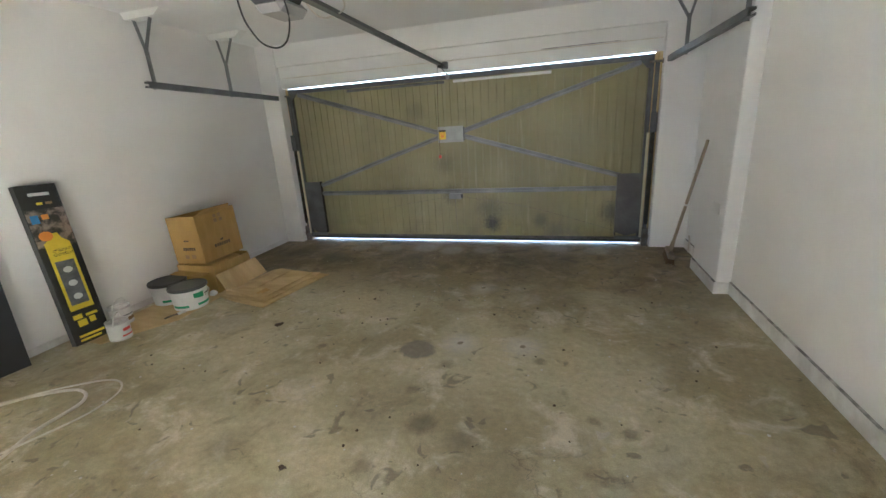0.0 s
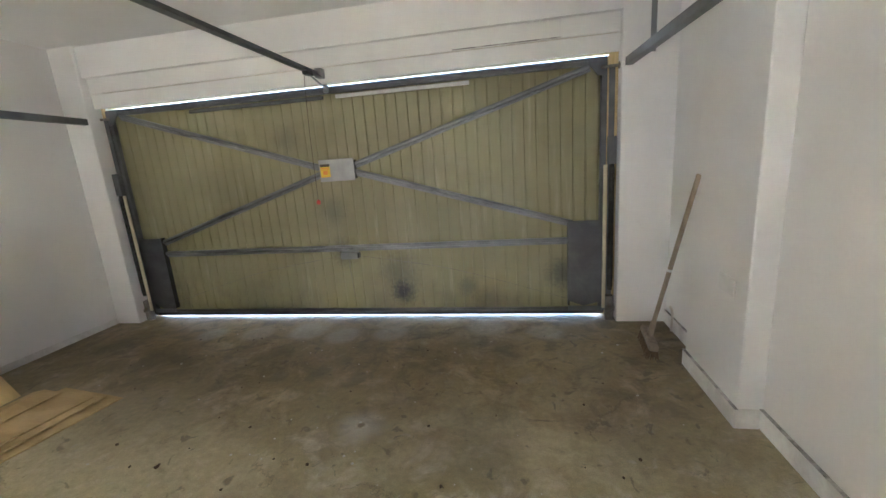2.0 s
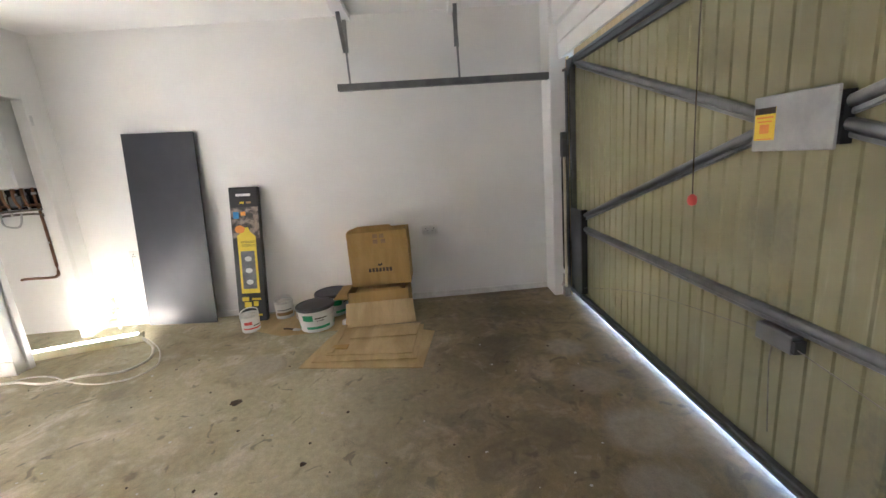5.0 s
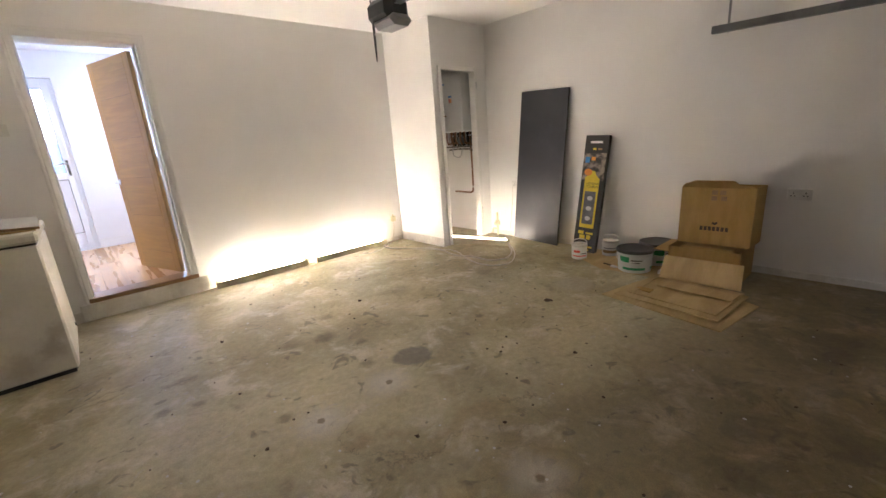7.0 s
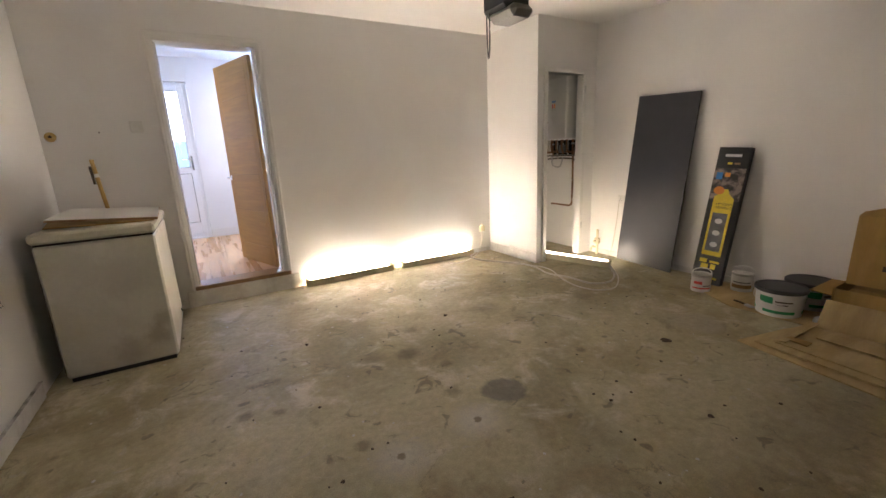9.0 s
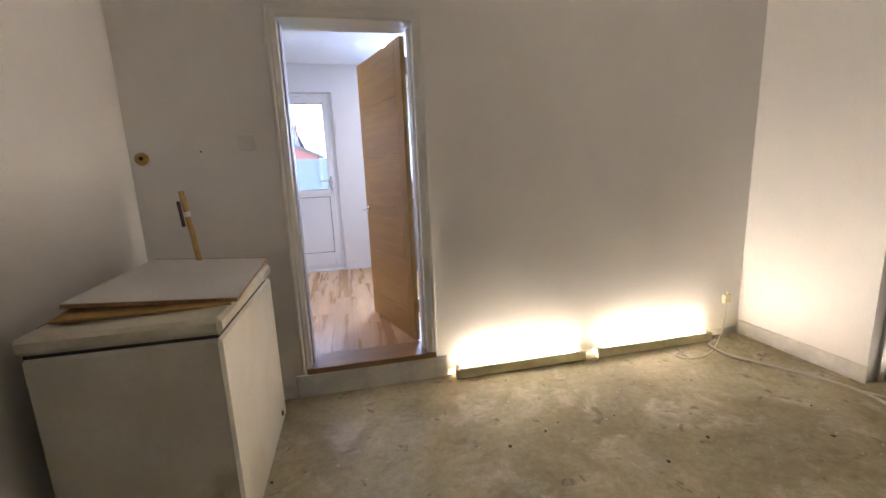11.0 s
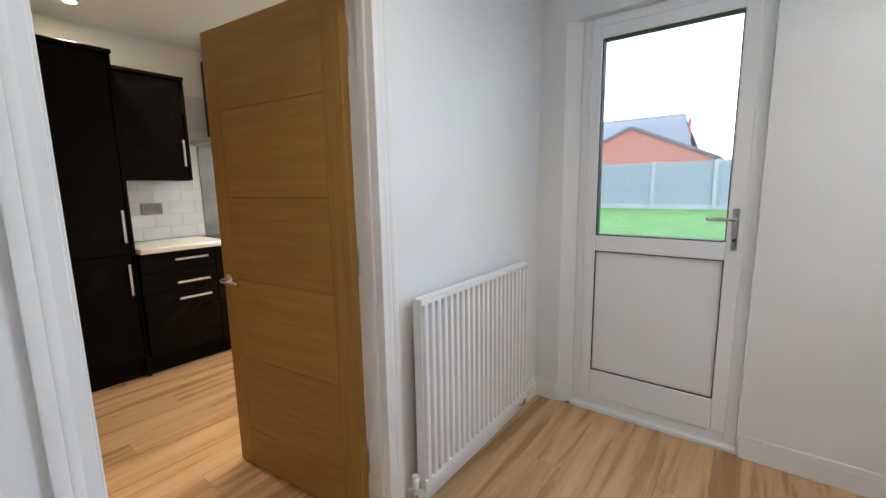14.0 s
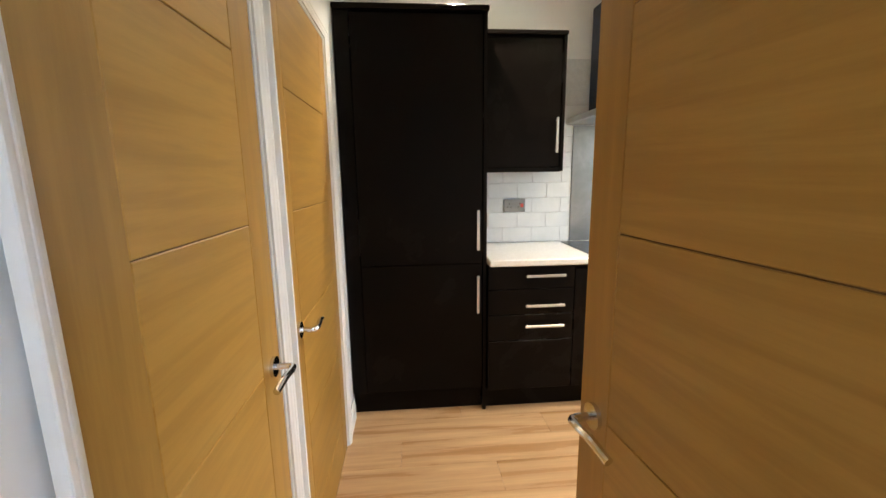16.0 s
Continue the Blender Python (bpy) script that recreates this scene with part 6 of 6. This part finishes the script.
YU = (-1.428, -1.928, -2.53, -3.13)
for i, (a, b) in enumerate(zip(YU, YU[1:])):
    u = thing("base_kitchen_unit", pose(0, 0, 0), ("black-brown base unit with four drawers" if i == 0 else "black-brown base unit with a door under the worktop"), "kitchen unit", "kitchen base units")
    part("carcass", B(XF - 0.02, 7.85, b + 0.001, a - 0.001, FL + 0.14, 1.073), GLOSSBLACK, u)
    part("plinth", B(XF + 0.03, XF + 0.045, b, a, FL + 0.001, FL + 0.138), GLOSSBLACK, u)
    if i == 0:
        for z0, z1, zh in ((0.935, 1.062, 1.012), (0.785, 0.931, 0.838), (0.63, 0.781, 0.716), (FL + 0.145, 0.626, None)):
            f = part("drawer_front", B(XF - 0.041, XF - 0.021, b + 0.002, a - 0.002, z0, z1, bev=0.002), GLOSSBLACK, u)
            if zh:
                bar_handle(f, (XF - 0.041, -1.862, zh), (XF - 0.041, -1.645, zh))
    else:
        f = part("door", B(XF - 0.041, XF - 0.021, b + 0.002, a - 0.002, FL + 0.145, 1.045, bev=0.002), GLOSSBLACK, u)
        bar_handle(f, (XF - 0.041, b + 0.05, 0.80), (XF - 0.041, b + 0.05, 1.0))
solid("worktop", B(7.275, 7.862, -3.14, -1.428, 1.075, 1.113, bev=0.006), WORKTOP, "white speckled stone kitchen worktop", "worktop")
solid("hob", B(7.36, 7.80, -2.72, -2.02, 1.1135, 1.119, bev=0.002), DARKGLASS, "black glass hob set on the worktop", "hob")
XW = 7.56
wc = thing("wall_kitchen_unit", pose(0, 0, 0), "black-brown wall cupboard with a bar handle", "kitchen unit")
part("carcass", B(XW + 0.021, 7.866, -1.90, -1.43, 1.60, 2.345), GLOSSBLACK, wc)
dw = part("door", B(XW, XW + 0.02, -1.898, -1.432, 1.615, 2.33, bev=0.002), GLOSSBLACK, wc)
bar_handle(dw, (XW, -1.875, 1.70), (XW, -1.875, 1.892))
part("end_panel", B(XW - 0.004, 7.866, -1.922, -1.904, 1.588, 2.345, bev=0.001), GLOSSBLACK, wc)
part("cornice", B(XW - 0.014, 7.866, -1.926, -1.43, 2.3455, 2.368, bev=0.003), GLOSSBLACK, wc)
part("light_pelmet", B(XW - 0.006, XW + 0.014, -1.9, -1.43, 1.585, 1.612, bev=0.002), GLOSSBLACK, wc)
hd = thing("cooker_hood", pose(0, 0, 0), "cooker hood still wrapped in blue protective film", "cooker hood")
# one film all round; the sides get the copy with shade in its colour
part("chimney", B(7.60, 7.866, -2.50, -2.20, 1.94, 2.60, bev=0.003), FILMBLUE_SHADED, hd, "blue film on the chimney, its shade put into the colour")
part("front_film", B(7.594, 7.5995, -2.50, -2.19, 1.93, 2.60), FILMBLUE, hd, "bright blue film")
part("canopy", B(7.40, 7.866, -2.66, -2.05, 1.89, 1.93, bev=0.006), STEEL, hd)
sk = face_plate("kitchen_socket", pose(7.864, -1.71, 1.365, 0, 0, 180), 0.147, 0.086, "brushed steel double socket on white tiles", "socket", 2, GALV)
part("red_switch", B(0.0105, 0.0125, 0.04, 0.06, -0.012, 0.012), RED, sk)
sw = thing("dimmer_switch", pose(5.377, -0.641, 1.707), "black glossy light switch with steel rim", "switch")
part("rim", B(-0.048, 0.048, -0.006, 0, -0.048, 0.048, bev=0.002), STEEL, sw)
part("insert", B(-0.042, 0.042, -0.0085, -0.0062, -0.042, 0.042, bev=0.001), DARKGLASS, sw)
part("rocker", B(-0.010, 0.010, -0.0125, -0.0087, -0.018, 0.018, bev=0.001), DARKGLASS, sw)

panel = solid("hob_splashback", B(7.8555, 7.8615, -2.74, -2.10, 1.114, 1.885, bev=0.001), GALV, "brushed steel splashback behind the hob", "splashback")
# low unit below the utility window
un = thing("utility_base_unit", pose(0, 0, 0), "grey base unit under the utility window", "kitchen unit")
part("carcass", B(2.36, 3.15, -2.855, -2.33, FL + 0.14, 1.082), UNITGREY, un)
part("end_panel", B(3.151, 3.17, -2.855, -2.31, FL + 0.001, 1.082, bev=0.001), UNITGREY, un)
for a, b in ((2.362, 2.754), (2.757, 3.149)):
    f = part("door", B(a, b, -2.329, -2.31, FL + 0.145, 1.075, bev=0.002), UNITGREY, un)
    bar_handle(f, (b - 0.04 if a < 2.5 else a + 0.04, -2.31, 0.80), (b - 0.04 if a < 2.5 else a + 0.04, -2.31, 1.0), (0, 1, 0))
part("plinth", B(2.36, 3.15, -2.38, -2.365, FL + 0.001, FL + 0.138), UNITGREY, un)
solid("utility_worktop", B(2.345, 3.192, -2.857, -2.275, 1.084, 1.122, bev=0.006), WORKTOP, "white worktop slab on the grey unit", "worktop")

# ---- outdoors ----
ground = bmesh.new()
ys = ((3000, 0.0), (5.33, -0.01), (-3.08, -0.02), (-4.0, 0.0), (-18.0, 0.54), (-22, 0.6), (-3000, 0.6))
rows = [[ground.verts.new((x, y, z - 0.02)) for x in (-3000, 3000)] for y, z in ys]
for a, b in zip(rows, rows[1:]):
    ground.faces.new((a[0], a[1], b[1], b[0]))
bmesh.ops.recalc_face_normals(ground, faces=ground.faces)
solid("ground", ground, GRASS, "bright green lawn", "ground", "structure")
solid("pavement_drive", B(-6, 12, 5.34, 30, -0.06, -0.004), DRIVE, "pale driveway outside the garage door", "driveway", "structure")
fence = thing("garden_fence", pose(0, -18, 0.50), "grey panel fence with concrete posts and gravel boards", "fence")
pm = mesh_of("fence_post", B(-0.06, 0.06, -0.06, 0.06, -0.1, 1.80, bev=0.006), POST)
gm = mesh_of("gravel_board", B(0.06, 1.95, -0.03, 0.03, -0.05, 0.20, bev=0.004), POST)
slatm = mesh_of("board", B(0, 0.124, -0.012, 0.012, 0.205, 1.76, bev=0.004), FENCE)
for k in range(-5, 8):
    x = 7.12 + k * 2.01
    shared("post", pm, pose(x, 0, 0), fence)
    shared("gravel_board", gm, pose(x, 0, 0), fence)
    for j in range(15):
        shared("board", slatm, pose(x + 0.065 + j * 0.126, 0.008 * (j % 2), 0), fence)
house = thing("neighbour_house", pose(-0.4, 0, 0.6), "red brick bungalow with grey tiled roof", "house")
bm = prism(bmesh.new(), [(6.0, -0.5), (13.4, -0.5), (13.4, 2.1), (9.75, 3.75), (6.0, 2.1)], -27.0, -24.0)
for v in bm.verts:
    v.co = (v.co.x, v.co.z, v.co.y)
bmesh.ops.recalc_face_normals(bm, faces=bm.faces)
part("gable_wall", bm, BRICK, house)
part("wall", B(7.6, 20, -32, -27.0, -0.5, 2.7), BRICK, house)
part("verge", plate(bmesh.new(), [(13.6, -23.9, 2.0), (9.75, -23.9, 3.76), (9.75, -27, 3.76), (13.6, -27, 2.0)], 0.12), ROOFTILE, house)
part("verge", plate(bmesh.new(), [(9.75, -23.9, 3.76), (5.8, -23.9, 2.0), (5.8, -27, 2.0), (9.75, -27, 3.76)], 0.12), ROOFTILE, house)
rf = part("roof", plate(bmesh.new(), [(7.2, -26.6, 2.6), (20, -26.6, 2.6), (20, -29.0, 4.78), (7.95, -29.0, 4.78)], -0.1), ROOFTILE, house)
part("roof_back", plate(bmesh.new(), [(7.95, -29.0, 4.78), (20, -29.0, 4.78), (20, -32.4, 2.6), (7.3, -32.4, 2.6)], -0.1), ROOFTILE, house)
crs = mesh_of("tile_course", B(0, 12.2, -0.02, 0.16, 0, 0.03, bev=0.006), ROOFTILE)
for i in range(14):
    k = i / 14
    shared("tile_course", crs, pose(7.25 + 0.72 * k, -26.6 - 2.4 * k, 2.72 + 2.15 * k, -42, 0, 0), rf)
part("ridge", R((7.9, -29.0, 4.83), (20, -29.0, 4.83), 0.11, 10), ROOFTILE, rf)
part("chimney_end", B(7.62, 7.75, -29.2, -28.9, 2.7, 4.6), BRICK, house)



def crown(rng, blobs, count, size):
    """Many small leaf cards scattered in overlapping uneven clumps."""
    verts, faces = [], []
    for i in range(count):
        cx, cy, cz, r = blobs[rng.randrange(len(blobs))]
        d = Vector((rng.gauss(0, 1), rng.gauss(0, 1), rng.gauss(0, 1))).normalized() * r * rng.uniform(0.45, 1.05)
        c = Vector((cx, cy, cz)) + d
        u = Vector((rng.gauss(0, 1), rng.gauss(0, 1), rng.gauss(0, 1))).normalized()
        v = u.orthogonal().normalized()
        s = size * rng.uniform(0.6, 1.3)
        n = len(verts)
        verts += [c - u * s, c + v * s * 0.55, c + u * s, c - v * s * 0.55]
        faces.append((n, n + 1, n + 2, n + 3))
    me = bpy.data.meshes.new("crown")
    me.from_pydata(verts, [], faces)
    me.materials.append(LEAF)
    return me


rng = random.Random(5)
for tx, ty, th in ((-4.5, -27.0, 8.6), (-9.5, -29.0, 9.4), (-0.5, -30.0, 6.4)):
    tree = thing("garden_tree", pose(tx, ty, 0.5), "hazy grey-green tree beyond the garden fence", "tree", "trees beyond the fence")
    bm = bmesh.new()
    rod(bm, (0, 0, 0), (0.1, 0, th * 0.45), 0.22, 10, 0.14)
    blobs = []
    for k in range(9):
        a, h = k * 2.4, th * (0.38 + 0.055 * k)
        tip = Vector((math.cos(a) * th * 0.24, math.sin(a) * th * 0.24, h + th * 0.12))
        rod(bm, (0.1, 0, min(h, th * 0.44)), tip, 0.08, 7, 0.025)
        blobs.append((tip.x, tip.y, tip.z - 0.2, th * rng.uniform(0.13, 0.19)))
    blobs.append((0.1, 0, th * 0.78, th * 0.2))
    part("trunk", bm, BARK, tree)
    leaves = new("crown", crown(rng, blobs, 9000, 0.17))
    leaves.parent = tree
me = crown(rng, [(x * 0.9, -31.0 + 0.6 * math.sin(x), 1.5 + 0.5 * math.sin(x * 1.7), 1.25) for x in range(-18, 8)], 6000, 0.16)
hedge = new("far_hedge", me)
tagged(hedge, "hazy far hedge behind the fence", "hedge", "", "stuff")

# ---- wall tiles ----
grout = solid("wall_tiling", B(7.8665, 7.8795, -3.14, -1.43, 1.113, 2.30), GROUT, "white glazed brick-pattern wall tiles over the worktop", "tiling", "structure")
tm = mesh_of("tile", B(-0.004, 0.0, 0.0015, 0.1985, 0.0015, 0.0985, bev=0.0018), TILE)
for r in range(9):
    for c in range(8):
        y = -1.63 - c * 0.2 + (0.1 if r % 2 else 0.0)
        z = 1.114 + r * 0.1
        if y + 0.2 > -1.43 or (r >= 5 and y > -2.0):
            continue
        shared("tile", tm, pose(7.8665, y, z), grout)

# ---- floor planks ----
PW, PL = 0.192, 1.285
planks = {}
col = 0
x = 2.301
while x < 7.87:
    x1 = min(x + PW, 7.878)
    south = -2.79 if x1 < 5.0 else -3.45
    north = -0.131 if x1 < 5.02 else -0.64
    y = north + (col * 0.47) % PL
    while y > south:
        a, b = max(y - PL, south), min(y, north)
        if b - a > 0.02:
            key = (round(x1 - x, 3), round(b - a, 3))
            if key not in planks:
                planks[key] = mesh_of("plank", B(0.0004, key[0] - 0.0004, 0.0004, key[1] - 0.0004, 0, 0.008, bev=0.0005), PLANK)
            shared("plank", planks[key], pose(x, a, FL - 0.008), floor_house)
        y -= PL
    x, col = x1, col + 1

# outer brick leaf of the garden wall
bm = B(1.9, 2.35, -3.17, -3.062, -0.05, 2.85)
box(bm, 2.35, 3.345, -3.17, -3.062, -0.05, 1.36)
box(bm, 2.35, 3.345, -3.17, -3.062, 2.43, 2.85)
box(bm, 3.345, 3.93, -3.17, -3.062, -0.05, 2.85)
box(bm, 3.93, 4.80, -3.17, -3.062, 2.40, 2.85)
box(bm, 3.93, 4.80, -3.17, -3.062, -0.05, 0.16)
box(bm, 4.80, 5.0, -3.17, -3.062, -0.05, 2.85)
box(bm, 4.945, 4.998, -3.63, -3.172, -0.05, 2.85)
wall("wall_garden_outer", bm, "red brick outer leaf of the garden wall", BRICK)

# the house stands a little out of line with the garage
HOUSE = Matrix.Translation((0.04, 0, 0))
HOUSE_NAMES = ("wall_utility", "wall_garden", "wall_radiator", "wall_kitchen", "ceiling_house", "floor_house", "baseboard_garden", "baseboard_radiator",
               "baseboard_utility", "baseboard_kitchen", "baseboard_reveal", "trim_lining_kitchen", "trim_architrave_kitchen", "trim_lining_closed",
               "trim_architrave_closed", "upvc_garden_door", "window_1", "vertical_blind", "radiator", "downlight", "window_daylight", "tall_kitchen_unit",
               "base_kitchen_unit", "worktop", "hob", "wall_kitchen_unit", "cooker_hood", "kitchen_socket", "dimmer_switch", "wall_tiling")
for ob in list(scene.objects):
    if ob.parent is None and (ob.name.startswith(HOUSE_NAMES) or (ob.name.startswith("oak_door") and ob.name != "oak_door")):
        ob.matrix_basis = HOUSE @ ob.matrix_basis
